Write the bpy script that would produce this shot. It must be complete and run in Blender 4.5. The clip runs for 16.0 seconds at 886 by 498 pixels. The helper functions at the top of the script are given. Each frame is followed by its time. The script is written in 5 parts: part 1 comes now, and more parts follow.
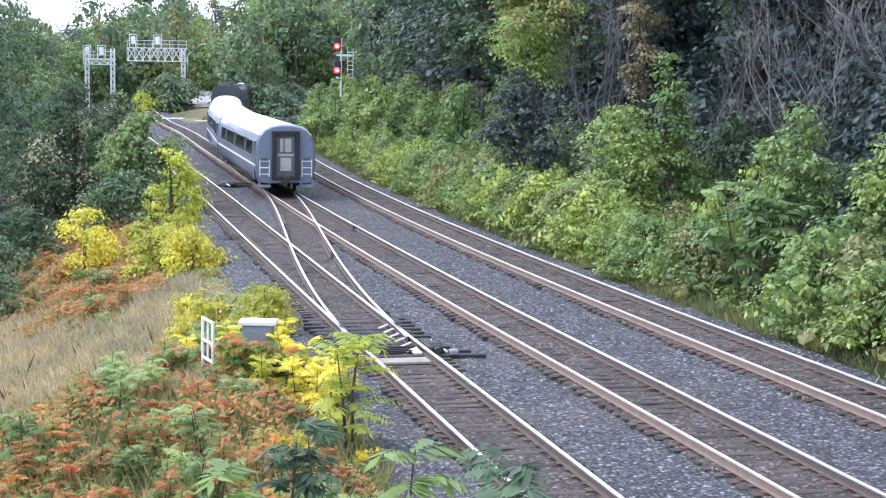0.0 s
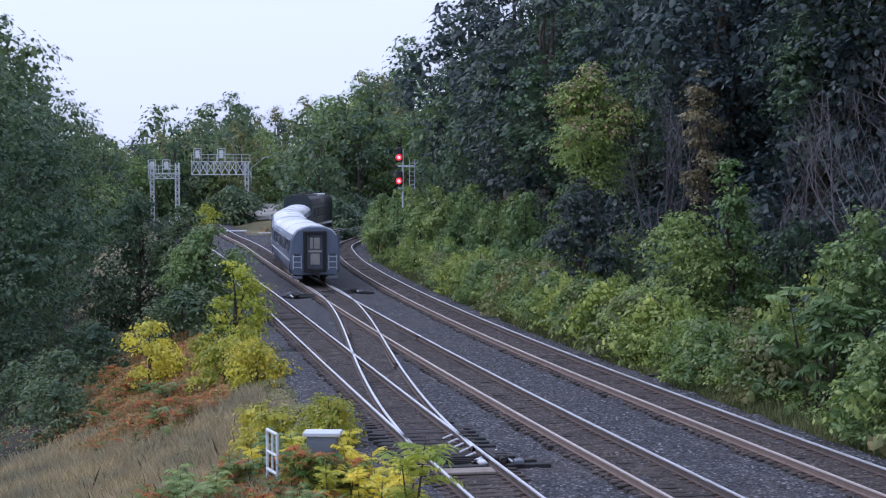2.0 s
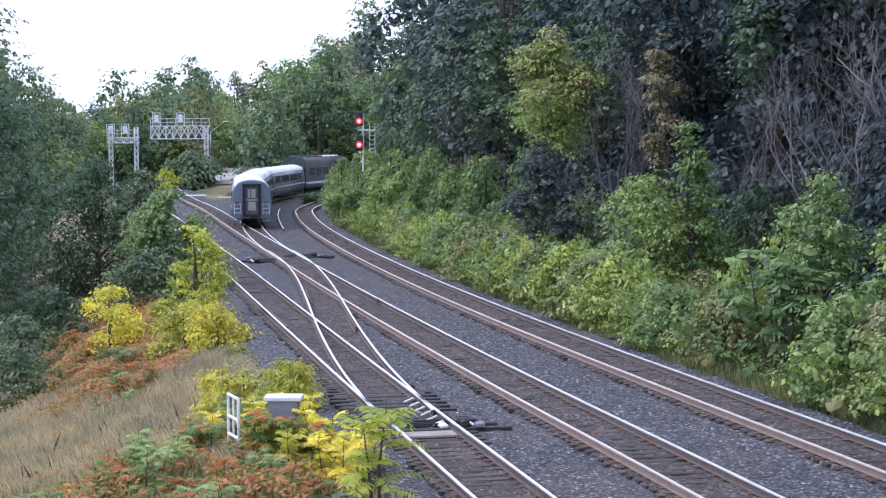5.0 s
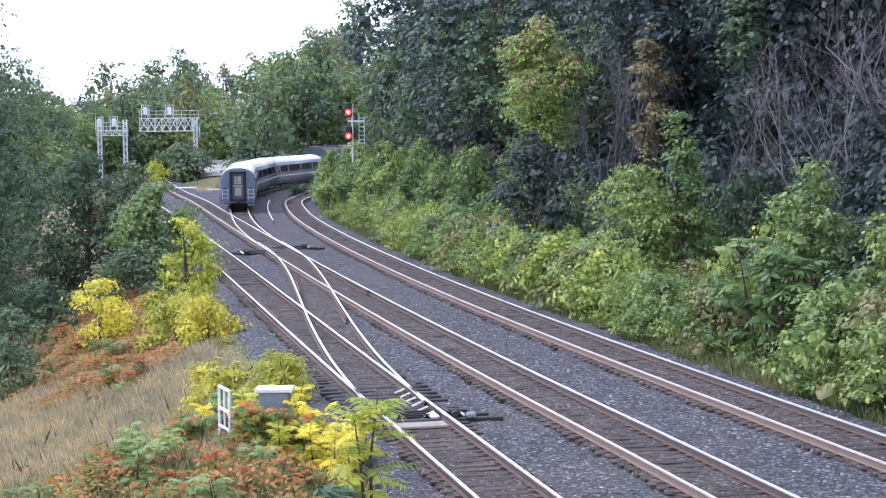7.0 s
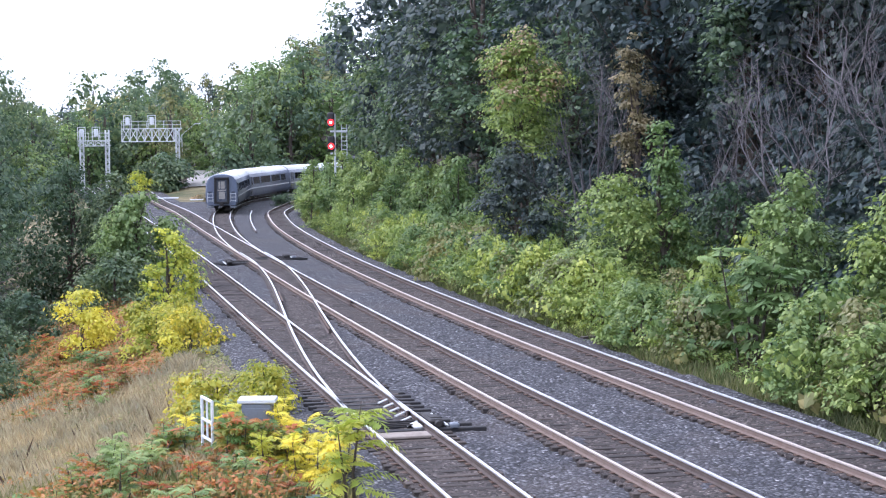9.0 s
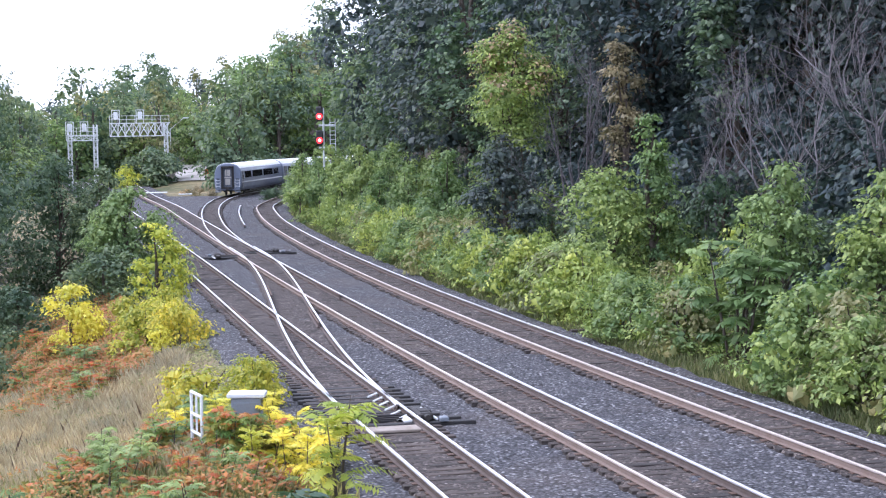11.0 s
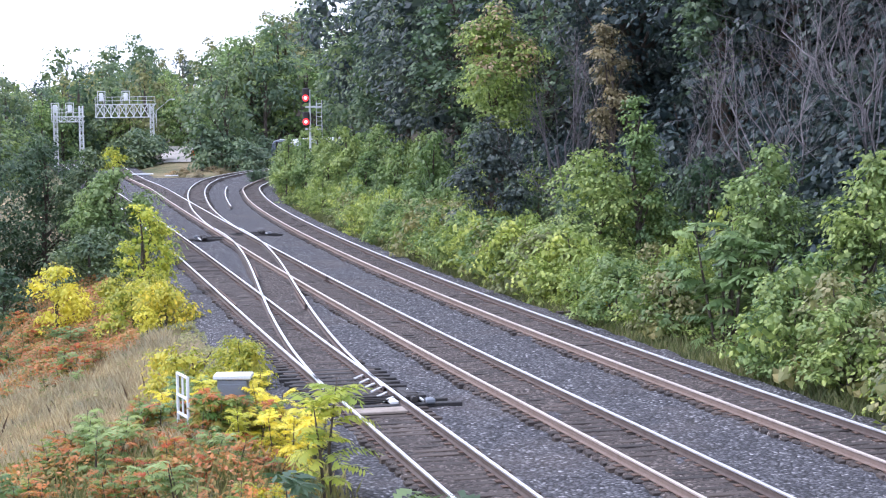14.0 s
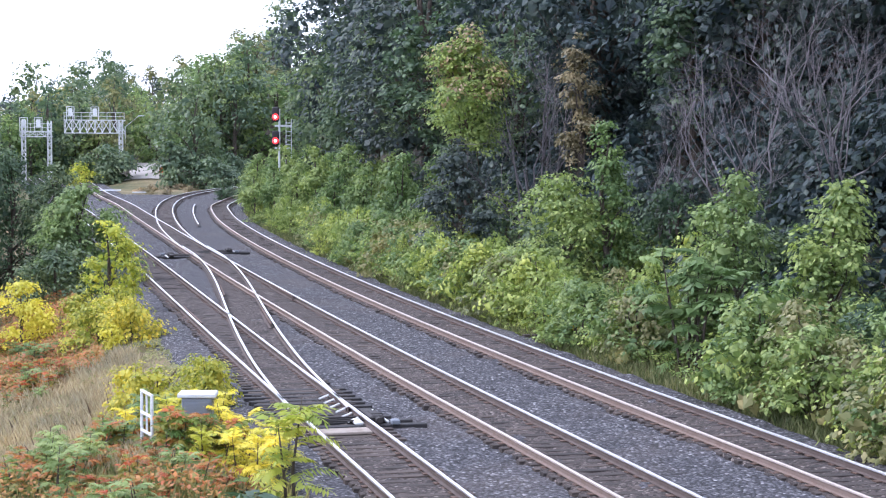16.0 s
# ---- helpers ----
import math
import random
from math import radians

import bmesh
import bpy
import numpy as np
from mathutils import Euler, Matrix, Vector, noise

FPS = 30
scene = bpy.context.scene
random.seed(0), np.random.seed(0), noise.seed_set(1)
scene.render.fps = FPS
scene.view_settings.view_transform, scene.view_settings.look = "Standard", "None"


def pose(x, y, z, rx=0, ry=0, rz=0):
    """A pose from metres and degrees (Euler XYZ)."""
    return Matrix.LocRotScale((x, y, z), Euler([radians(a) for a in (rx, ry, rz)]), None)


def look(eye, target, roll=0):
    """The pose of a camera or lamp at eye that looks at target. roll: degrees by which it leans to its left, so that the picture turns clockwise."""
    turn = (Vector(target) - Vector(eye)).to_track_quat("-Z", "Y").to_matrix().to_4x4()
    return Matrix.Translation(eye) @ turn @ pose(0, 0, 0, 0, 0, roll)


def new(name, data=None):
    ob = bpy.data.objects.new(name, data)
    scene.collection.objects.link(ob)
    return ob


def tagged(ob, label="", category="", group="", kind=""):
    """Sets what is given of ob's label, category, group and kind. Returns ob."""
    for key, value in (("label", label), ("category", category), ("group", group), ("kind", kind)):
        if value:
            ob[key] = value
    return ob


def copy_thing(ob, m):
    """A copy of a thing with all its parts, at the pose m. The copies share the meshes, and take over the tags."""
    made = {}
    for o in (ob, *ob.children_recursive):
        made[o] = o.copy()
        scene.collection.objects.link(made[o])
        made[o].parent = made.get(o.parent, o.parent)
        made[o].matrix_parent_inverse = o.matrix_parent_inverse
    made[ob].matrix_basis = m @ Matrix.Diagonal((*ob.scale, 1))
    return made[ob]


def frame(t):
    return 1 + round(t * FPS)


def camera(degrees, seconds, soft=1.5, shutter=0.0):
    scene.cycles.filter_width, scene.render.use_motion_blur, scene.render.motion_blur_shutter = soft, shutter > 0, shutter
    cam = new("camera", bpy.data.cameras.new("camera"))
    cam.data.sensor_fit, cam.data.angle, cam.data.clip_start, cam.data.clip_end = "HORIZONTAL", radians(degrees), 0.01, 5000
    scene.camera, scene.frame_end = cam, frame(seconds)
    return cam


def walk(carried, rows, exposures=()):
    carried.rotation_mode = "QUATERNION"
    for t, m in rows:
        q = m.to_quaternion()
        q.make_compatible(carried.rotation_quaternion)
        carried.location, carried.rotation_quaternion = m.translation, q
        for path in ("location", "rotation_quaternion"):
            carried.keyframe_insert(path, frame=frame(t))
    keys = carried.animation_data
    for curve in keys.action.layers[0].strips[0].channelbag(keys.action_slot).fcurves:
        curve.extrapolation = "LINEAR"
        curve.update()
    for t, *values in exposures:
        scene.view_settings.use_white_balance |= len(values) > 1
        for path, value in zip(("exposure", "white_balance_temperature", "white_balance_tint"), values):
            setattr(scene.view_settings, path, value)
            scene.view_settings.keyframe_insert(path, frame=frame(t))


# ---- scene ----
cam = camera(28.4, 16.0, soft=1.2)
EYE = 6.9  # height above the rail heads, on a road bridge
TURNS = [  # seconds, yaw, pitch, lean to the right
    (0.0, 1.131, -6.008, -0.732),
    (0.5, 0.959, -6.428, -0.585),
    (1.0, 3.044, -4.374, -0.241),
    (1.5, 3.185, -2.714, -0.001),
    (2.0, 3.215, -2.450, 0.119),
    (2.5, 3.330, -2.417, 0.216),
    (3.0, 2.930, -3.226, 0.446),
    (3.5, 2.618, -3.063, 0.598),
    (4.0, 2.088, -3.139, 0.669),
    (4.5, 2.066, -3.089, 0.492),
    (5.0, 1.928, -3.636, 0.235),
    (7.5, 1.539, -3.966, 0.629),
    (8.0, 1.471, -3.995, 0.590),
    (8.5, 1.488, -3.834, 0.584),
    (9.0, 1.037, -3.622, 0.650),
    (11.5, 0.611, -3.915, 0.872),
    (12.0, 0.573, -4.018, 0.995),
    (12.5, 0.527, -4.170, 0.943),
    (13.0, 0.624, -4.246, 1.010),
    (13.5, 0.353, -4.423, 0.916),
    (14.0, 0.241, -4.432, 0.727),
    (14.5, 0.424, -4.024, 0.619),
    (15.0, 0.003, -3.376, 0.014),
    (15.5, -0.315, -3.395, -0.272),
    (16.0, -0.824, -3.732, -0.286),
]
EXPOSURES = [(0.0, -0.05, 5550, 16), (0.6, -0.03, 5500, 16), (1.0, -0.4, 5400, 19), (1.5, -1.1, 5250, 23), (2.5, -1.38, 5200, 23), (3.5, -0.96, 5350, 22), (5.0, -0.58, 5400, 22), (7.5, -0.28, 5500, 22), (9.0, -0.28, 5500, 22), (12.5, -0.17, 5550, 22), (16.0, -0.22, 5550, 22)]
walk(cam, [(t, pose(0, 0, EYE, 0, 0, yaw) @ pose(0, 0, 0, pitch) @ pose(0, 0, 0, 0, lean) @ pose(0, 0, 0, 90)) for t, yaw, pitch, lean in TURNS], EXPOSURES)

# ---- light ----
world = bpy.data.worlds.new("sky")
scene.world = world
world.use_nodes = True
wn, wl = world.node_tree.nodes, world.node_tree.links
wn.clear()
sky = wn.new("ShaderNodeTexSky")
sky.sky_type = "NISHITA"
sky.sun_disc = False
sky.sun_elevation = radians(47)
sky.sun_rotation = radians(-85)
sky.dust_density = 4.0
sky_bg = wn.new("ShaderNodeBackground")
sky_bg.inputs["Strength"].default_value = 0.07
wl.new(sky.outputs["Color"], sky_bg.inputs["Color"])
cloud_bg = wn.new("ShaderNodeBackground")  # thin bright overcast under the blue
cloud_bg.inputs["Color"].default_value = (0.955, 0.975, 1.0, 1)
cloud_bg.inputs["Strength"].default_value = 2.2
sky_add = wn.new("ShaderNodeAddShader")
wl.new(sky_bg.outputs[0], sky_add.inputs[0])
wl.new(cloud_bg.outputs[0], sky_add.inputs[1])
sky_out = wn.new("ShaderNodeOutputWorld")
wl.new(sky_add.outputs[0], sky_out.inputs["Surface"])

sun_data = bpy.data.lights.new("sun", "SUN")
sun_data.energy = 2.4
sun_data.angle = radians(5)
sun_data.color = (1.0, 0.95, 0.86)
sun = new("sun", sun_data)
sun.matrix_basis = look((-60, 5, 64), (0, 0, 0))

# ---- materials ----


def material(name, rough=0.7, metal=0.0):
    m = bpy.data.materials.new(name)
    m.use_nodes = True
    b = m.node_tree.nodes["Principled BSDF"]
    b.inputs["Roughness"].default_value = rough
    b.inputs["Metallic"].default_value = metal
    return m, m.node_tree.nodes, m.node_tree.links, b


def ramp(nodes, links, source, stops):
    r = nodes.new("ShaderNodeValToRGB")
    while len(r.color_ramp.elements) < len(stops):
        r.color_ramp.elements.new(0.5)
    for e, (at, c) in zip(r.color_ramp.elements, stops):
        e.position, e.color = at, (*c, 1)
    links.new(source, r.inputs["Fac"])
    return r.outputs["Color"]


def mixed(nodes, links, fac, a, b, how="MIX"):
    m = nodes.new("ShaderNodeMix")
    m.data_type, m.blend_type = "RGBA", how
    for value, i in ((fac, 0), (a, 6), (b, 7)):
        if isinstance(value, (int, float)):
            m.inputs[i].default_value = value
        elif isinstance(value, tuple):
            m.inputs[i].default_value = (*value, 1)
        else:
            links.new(value, m.inputs[i])
    return m.outputs[2]


def noise_tex(nodes, links, scale, detail=4.0, rough=0.6, coords=None):
    n = nodes.new("ShaderNodeTexNoise")
    n.inputs["Scale"].default_value, n.inputs["Detail"].default_value, n.inputs["Roughness"].default_value = scale, detail, rough
    if coords is not None:
        links.new(coords, n.inputs["Vector"])
    return n.outputs["Fac"]


def bump(nodes, links, b, height, strength, distance):
    n = nodes.new("ShaderNodeBump")
    n.inputs["Strength"].default_value, n.inputs["Distance"].default_value = strength, distance
    links.new(height, n.inputs["Height"])
    links.new(n.outputs["Normal"], b.inputs["Normal"])


def where(nodes, kind="Object"):
    return nodes.new("ShaderNodeTexCoord").outputs[kind]


def plain(name, colour, rough=0.6, metal=0.0, wear=0.25, scale=3.0, dirt=(0.09, 0.075, 0.06)):
    """Paint or metal with grain and dirt at two scales."""
    m, n, l, b = material(name, rough, metal)
    at = where(n)
    big, fine = noise_tex(n, l, scale, 5, 0.65, at), noise_tex(n, l, scale * 14, 3, 0.6, at)
    c = mixed(n, l, ramp(n, l, big, [(0.45, (0, 0, 0)), (0.75, (wear, wear, wear))]), colour, dirt)
    c = mixed(n, l, 0.25, c, ramp(n, l, fine, [(0.3, (0.55, 0.55, 0.55)), (0.7, (1.3, 1.3, 1.3))]), "MULTIPLY")
    l.new(c, b.inputs["Base Color"])
    l.new(ramp(n, l, big, [(0.3, (rough * 0.8,) * 3), (0.8, (min(1, rough * 1.25),) * 3)]), b.inputs["Roughness"])
    bump(n, l, b, fine, 0.15, 0.004)
    return m


def foliage(name, colours, through_light=0.28, rough=0.5):
    """Leaves: each its own tint between the given colours, with some light passing through."""
    m, n, l, b = material(name, rough)
    geo, info = n.new("ShaderNodeNewGeometry"), n.new("ShaderNodeObjectInfo")
    each = ramp(n, l, geo.outputs["Random Per Island"], [(i / (len(colours) - 1), c) for i, c in enumerate(colours)])
    tone = ramp(n, l, info.outputs["Random"], [(0.0, (0.7, 0.78, 0.72)), (0.5, (1.0, 1.0, 1.0)), (1.0, (1.25, 1.15, 0.95))])
    patch = ramp(n, l, noise_tex(n, l, 0.55, 3, 0.6, where(n)), [(0.3, (0.62, 0.7, 0.72)), (0.7, (1.25, 1.2, 1.0))])
    c = mixed(n, l, 1.0, mixed(n, l, 1.0, each, tone, "MULTIPLY"), patch, "MULTIPLY")
    l.new(c, b.inputs["Base Color"])
    b.inputs["Specular IOR Level"].default_value = 0.35
    t = n.new("ShaderNodeBsdfTranslucent")
    l.new(mixed(n, l, 1.0, c, (1.1, 1.18, 0.9), "MULTIPLY"), t.inputs["Color"])
    s = n.new("ShaderNodeMixShader")
    s.inputs[0].default_value = through_light
    l.new(b.outputs[0], s.inputs[1])
    l.new(t.outputs[0], s.inputs[2])
    l.new(s.outputs[0], n["Material Output"].inputs["Surface"])
    return m


def ballast_material():
    m, n, l, b = material("crushed_stone", 0.9)
    at = where(n)
    v = n.new("ShaderNodeTexVoronoi")
    v.inputs["Scale"].default_value = 13.0
    l.new(at, v.inputs["Vector"])
    wide, mid = noise_tex(n, l, 0.22, 5, 0.6, at), noise_tex(n, l, 2.2, 4, 0.65, at)
    stone = ramp(n, l, v.outputs["Color"], [(0.1, (0.024, 0.024, 0.03)), (0.45, (0.062, 0.064, 0.076)), (0.75, (0.13, 0.132, 0.147)), (1.0, (0.46, 0.46, 0.48))])
    stone = mixed(n, l, 1.0, stone, ramp(n, l, v.outputs["Distance"], [(0.35, (1.15, 1.15, 1.15)), (0.75, (0.25, 0.25, 0.25))]), "MULTIPLY")
    stone = mixed(n, l, 1.0, stone, ramp(n, l, mid, [(0.3, (0.75, 0.74, 0.74)), (0.7, (1.15, 1.14, 1.12))]), "MULTIPLY")
    stone = mixed(n, l, ramp(n, l, wide, [(0.5, (0, 0, 0)), (0.72, (0.3, 0.3, 0.3))]), stone, (0.13, 0.1, 0.08))
    l.new(stone, b.inputs["Base Color"])
    bump(n, l, b, v.outputs["Distance"], 1.0, -0.06)
    return m


def bed_material():
    """The oily, rust-stained ballast between the rails."""
    m, n, l, b = material("stained_ballast", 0.9)
    at = where(n)
    v = n.new("ShaderNodeTexVoronoi")
    v.inputs["Scale"].default_value = 15.0
    l.new(at, v.inputs["Vector"])
    c = ramp(n, l, v.outputs["Color"], [(0.1, (0.017, 0.014, 0.013)), (0.45, (0.043, 0.034, 0.03)), (0.75, (0.1, 0.083, 0.075)), (1.0, (0.32, 0.29, 0.27))])
    c = mixed(n, l, 1.0, c, ramp(n, l, noise_tex(n, l, 0.9, 4, 0.6, at), [(0.3, (0.65, 0.62, 0.6)), (0.7, (1.2, 1.17, 1.15))]), "MULTIPLY")
    l.new(c, b.inputs["Base Color"])
    bump(n, l, b, v.outputs["Distance"], 1.0, -0.05)
    return m


def earth_material():
    m, n, l, b = material("earth_and_grass", 0.95)
    at = where(n)
    big, mid, fine = noise_tex(n, l, 0.09, 4, 0.6, at), noise_tex(n, l, 0.9, 5, 0.65, at), noise_tex(n, l, 9, 4, 0.7, at)
    c = ramp(n, l, big, [(0.35, (0.07, 0.085, 0.03)), (0.5, (0.16, 0.14, 0.07)), (0.65, (0.3, 0.235, 0.14))])
    c = mixed(n, l, 1.0, c, ramp(n, l, mid, [(0.25, (0.5, 0.55, 0.5)), (0.75, (1.35, 1.3, 1.2))]), "MULTIPLY")
    c = mixed(n, l, 1.0, c, ramp(n, l, fine, [(0.25, (0.5, 0.5, 0.5)), (0.75, (1.4, 1.4, 1.4))]), "MULTIPLY")
    l.new(c, b.inputs["Base Color"])
    bump(n, l, b, fine, 0.8, 0.08)
    return m


def litter_material():
    """Dark leaf litter and humus under the trees."""
    m, n, l, b = material("leaf_litter", 0.95)
    at = where(n)
    mid, fine = noise_tex(n, l, 0.7, 5, 0.65, at), noise_tex(n, l, 11, 4, 0.7, at)
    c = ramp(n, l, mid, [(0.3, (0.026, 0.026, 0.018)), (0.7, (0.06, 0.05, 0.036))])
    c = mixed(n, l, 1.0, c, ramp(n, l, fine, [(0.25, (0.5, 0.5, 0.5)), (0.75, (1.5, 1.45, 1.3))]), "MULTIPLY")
    l.new(c, b.inputs["Base Color"])
    bump(n, l, b, fine, 0.8, 0.08)
    return m


def tie_material():
    m, n, l, b = material("weathered_tie_wood", 0.88)
    at = where(n)
    mp = n.new("ShaderNodeMapping")
    mp.inputs["Scale"].default_value = (1.2, 16, 16)
    l.new(at, mp.inputs["Vector"])
    grain = noise_tex(n, l, 2.2, 5, 0.7, mp.outputs["Vector"])
    info = n.new("ShaderNodeObjectInfo")
    geo = n.new("ShaderNodeNewGeometry")
    add = n.new("ShaderNodeMath")
    add.operation = "FRACT"
    both = n.new("ShaderNodeMath")
    l.new(info.outputs["Random"], both.inputs[0])
    l.new(geo.outputs["Random Per Island"], both.inputs[1])
    l.new(both.outputs[0], add.inputs[0])
    c = ramp(n, l, grain, [(0.3, (0.022, 0.018, 0.016)), (0.55, (0.056, 0.047, 0.042)), (0.8, (0.12, 0.103, 0.093))])
    c = mixed(n, l, 1.0, c, ramp(n, l, add.outputs[0], [(0.0, (0.55, 0.55, 0.58)), (0.6, (1.0, 0.97, 0.95)), (1.0, (1.7, 1.6, 1.5))]), "MULTIPLY")
    l.new(c, b.inputs["Base Color"])
    bump(n, l, b, grain, 0.6, 0.012)
    return m


def bark_material(name, dark, light):
    m, n, l, b = material(name, 0.9)
    at = where(n)
    mp = n.new("ShaderNodeMapping")
    mp.inputs["Scale"].default_value = (6, 6, 1.2)
    l.new(at, mp.inputs["Vector"])
    g = noise_tex(n, l, 3.0, 5, 0.7, mp.outputs["Vector"])
    l.new(ramp(n, l, g, [(0.3, dark), (0.7, light)]), b.inputs["Base Color"])
    bump(n, l, b, g, 0.7, 0.03)
    return m


def glow(name, colour, strength):
    m, n, l, b = material(name, 0.3)
    b.inputs["Base Color"].default_value = (*colour, 1)
    b.inputs["Emission Color"].default_value = (*colour, 1)
    b.inputs["Emission Strength"].default_value = strength
    return m


BALLAST, BED, EARTH, LITTER, TIE = ballast_material(), bed_material(), earth_material(), litter_material(), tie_material()
RAIL_TOP = plain("polished_rail_head", (0.9, 0.9, 0.92), 0.42, 0.9, 0.06, 2.0, (0.4, 0.34, 0.3))
RAIL_TOP_DULL = plain("dull_rail_head", (0.7, 0.62, 0.56), 0.5, 0.7, 0.25, 2.0, (0.34, 0.26, 0.2))
RAIL_SIDE = plain("rusted_rail_side", (0.2, 0.15, 0.125), 0.8, 0.1, 0.35, 4.0, (0.14, 0.09, 0.065))
RAIL_DARK = plain("dark_rail_side", (0.11, 0.085, 0.075), 0.75, 0.2, 0.3, 4.0, (0.07, 0.045, 0.035))
PLATE = plain("rusted_tie_plate", (0.12, 0.075, 0.055), 0.8, 0.2, 0.4, 8.0)
GALV = plain("galvanised_steel", (0.62, 0.65, 0.68), 0.5, 0.35, 0.2, 4.0, (0.35, 0.34, 0.33))
WHITE_PAINT = plain("weathered_white_paint", (0.72, 0.74, 0.75), 0.55, 0.0, 0.25, 3.0, (0.4, 0.38, 0.35))
BLACK_PAINT = plain("dull_black_paint", (0.02, 0.021, 0.023), 0.55, 0.0, 0.2, 3.0)
CASE_GREY = plain("grey_case_paint", (0.19, 0.215, 0.25), 0.55, 0.1, 0.2, 3.0)
CASE_LID = plain("pale_case_lid", (0.68, 0.71, 0.74), 0.5, 0.1, 0.15, 3.0, (0.45, 0.44, 0.42))
IRON = plain("dark_cast_iron", (0.04, 0.038, 0.038), 0.65, 0.4, 0.35, 5.0)
BOARD = plain("greyed_board", (0.3, 0.26, 0.22), 0.85, 0.0, 0.5, 4.0, (0.13, 0.1, 0.08))
# silver sides painted darker and bluer, as they look in shade
COACH_SIDE = plain("shaded_silver_coach", (0.19, 0.22, 0.285), 0.42, 0.25, 0.22, 1.2, (0.2, 0.2, 0.21))
# roof painted near white for the sky it mirrors
COACH_ROOF = plain("sky_bright_coach_roof", (0.84, 0.86, 0.88), 0.4, 0.05, 0.12, 0.9, (0.5, 0.49, 0.47))
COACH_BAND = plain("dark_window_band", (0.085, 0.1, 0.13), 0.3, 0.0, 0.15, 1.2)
# end wall painted dark in place of the shade on it
COACH_END = plain("shaded_coach_end", (0.16, 0.195, 0.27), 0.5, 0.15, 0.35, 1.5, (0.16, 0.17, 0.19))
UNDER = plain("grimy_underframe", (0.022, 0.022, 0.024), 0.75, 0.1, 0.4, 3.0)
RUBBER = plain("black_gangway_rubber", (0.018, 0.018, 0.02), 0.7, 0.0, 0.2, 3.0)
DOOR_PALE = plain("pale_end_door", (0.42, 0.4, 0.36), 0.5, 0.0, 0.3, 3.0)
LOCO_SIDE = plain("dark_green_loco_paint", (0.03, 0.05, 0.055), 0.4, 0.0, 0.25, 1.2)
LOCO_ROOF = plain("sooty_loco_roof", (0.03, 0.032, 0.035), 0.6, 0.0, 0.3, 1.2)
GLASS_DARK, _n, _l, _b = material("dark_window_glass", 0.08)
_b.inputs["Base Color"].default_value = (0.02, 0.025, 0.032, 1)
GRAVEL = plain("pale_gravel_road", (0.42, 0.395, 0.37), 0.95, 0.0, 0.35, 0.5, (0.25, 0.23, 0.2))
ORANGE = plain("faded_orange_plastic", (0.75, 0.16, 0.04), 0.55, 0.0, 0.15, 3.0)
CONCRETE = plain("pale_far_concrete", (0.6, 0.62, 0.66), 0.8, 0.0, 0.2, 0.1)
RED_LENS = glow("lit_red_lens", (1.0, 0.03, 0.03), 3.0)
RED_CORE = glow("red_lamp_core", (1.0, 0.42, 0.36), 5.0)
BARK = bark_material("brown_bark", (0.035, 0.028, 0.022), (0.13, 0.105, 0.085))
DEADWOOD = bark_material("grey_dead_wood", (0.1, 0.092, 0.1), (0.27, 0.25, 0.26))
STALK = bark_material("dry_stalk", (0.06, 0.04, 0.025), (0.16, 0.11, 0.07))
# dark blue here paints the wood's shade and haze into the leaves
LEAF_SHADE = foliage("blue_shaded_forest_leaves", [(0.034, 0.052, 0.07), (0.06, 0.088, 0.104), (0.102, 0.134, 0.136)], 0.27)
# green leaves, with some of that hazy blue mixed in
LEAF_MID = foliage("mid_green_leaves", [(0.068, 0.113, 0.08), (0.125, 0.185, 0.117), (0.2, 0.26, 0.165)], 0.32)
LEAF_LIGHT = foliage("light_green_leaves", [(0.13, 0.2, 0.082), (0.22, 0.305, 0.122), (0.335, 0.42, 0.185)], 0.34)
LEAF_OLIVE = foliage("olive_leaves", [(0.16, 0.18, 0.08), (0.26, 0.26, 0.125), (0.37, 0.33, 0.18)], 0.32)
LEAF_YELLOW = foliage("yellow_leaves", [(0.62, 0.54, 0.06), (0.78, 0.68, 0.09), (0.87, 0.8, 0.18)], 0.4)
LEAF_LIME = foliage("lime_leaves", [(0.26, 0.34, 0.07), (0.43, 0.48, 0.09), (0.62, 0.6, 0.11)], 0.38)
LEAF_SUMAC = foliage("turning_sumac_leaves", [(0.07, 0.14, 0.04), (0.1, 0.19, 0.05), (0.16, 0.25, 0.06), (0.26, 0.28, 0.065), (0.42, 0.22, 0.07), (0.5, 0.15, 0.06)], 0.34)
LEAF_RED = foliage("red_sumac_leaves", [(0.1, 0.18, 0.05), (0.24, 0.25, 0.06), (0.42, 0.24, 0.07), (0.5, 0.16, 0.06), (0.5, 0.09, 0.05)], 0.34)
LEAF_FRESH = foliage("fresh_green_leaves", [(0.18, 0.25, 0.08), (0.31, 0.385, 0.12), (0.47, 0.53, 0.18)], 0.36)
LEAF_GOLD = foliage("yellowing_leaves", [(0.34, 0.38, 0.08), (0.55, 0.5, 0.08), (0.75, 0.62, 0.1)], 0.38)
LEAF_RUST = foliage("rusty_ground_cover", [(0.12, 0.16, 0.05), (0.3, 0.22, 0.08), (0.42, 0.22, 0.1), (0.46, 0.16, 0.09)], 0.3)
LEAF_BROWN = foliage("browning_leaves", [(0.24, 0.195, 0.125), (0.36, 0.27, 0.18), (0.46, 0.35, 0.25)])
GRASS_DRY = foliage("dry_grass_blades", [(0.36, 0.27, 0.19), (0.52, 0.41, 0.3), (0.62, 0.52, 0.4)], 0.25, 0.8)
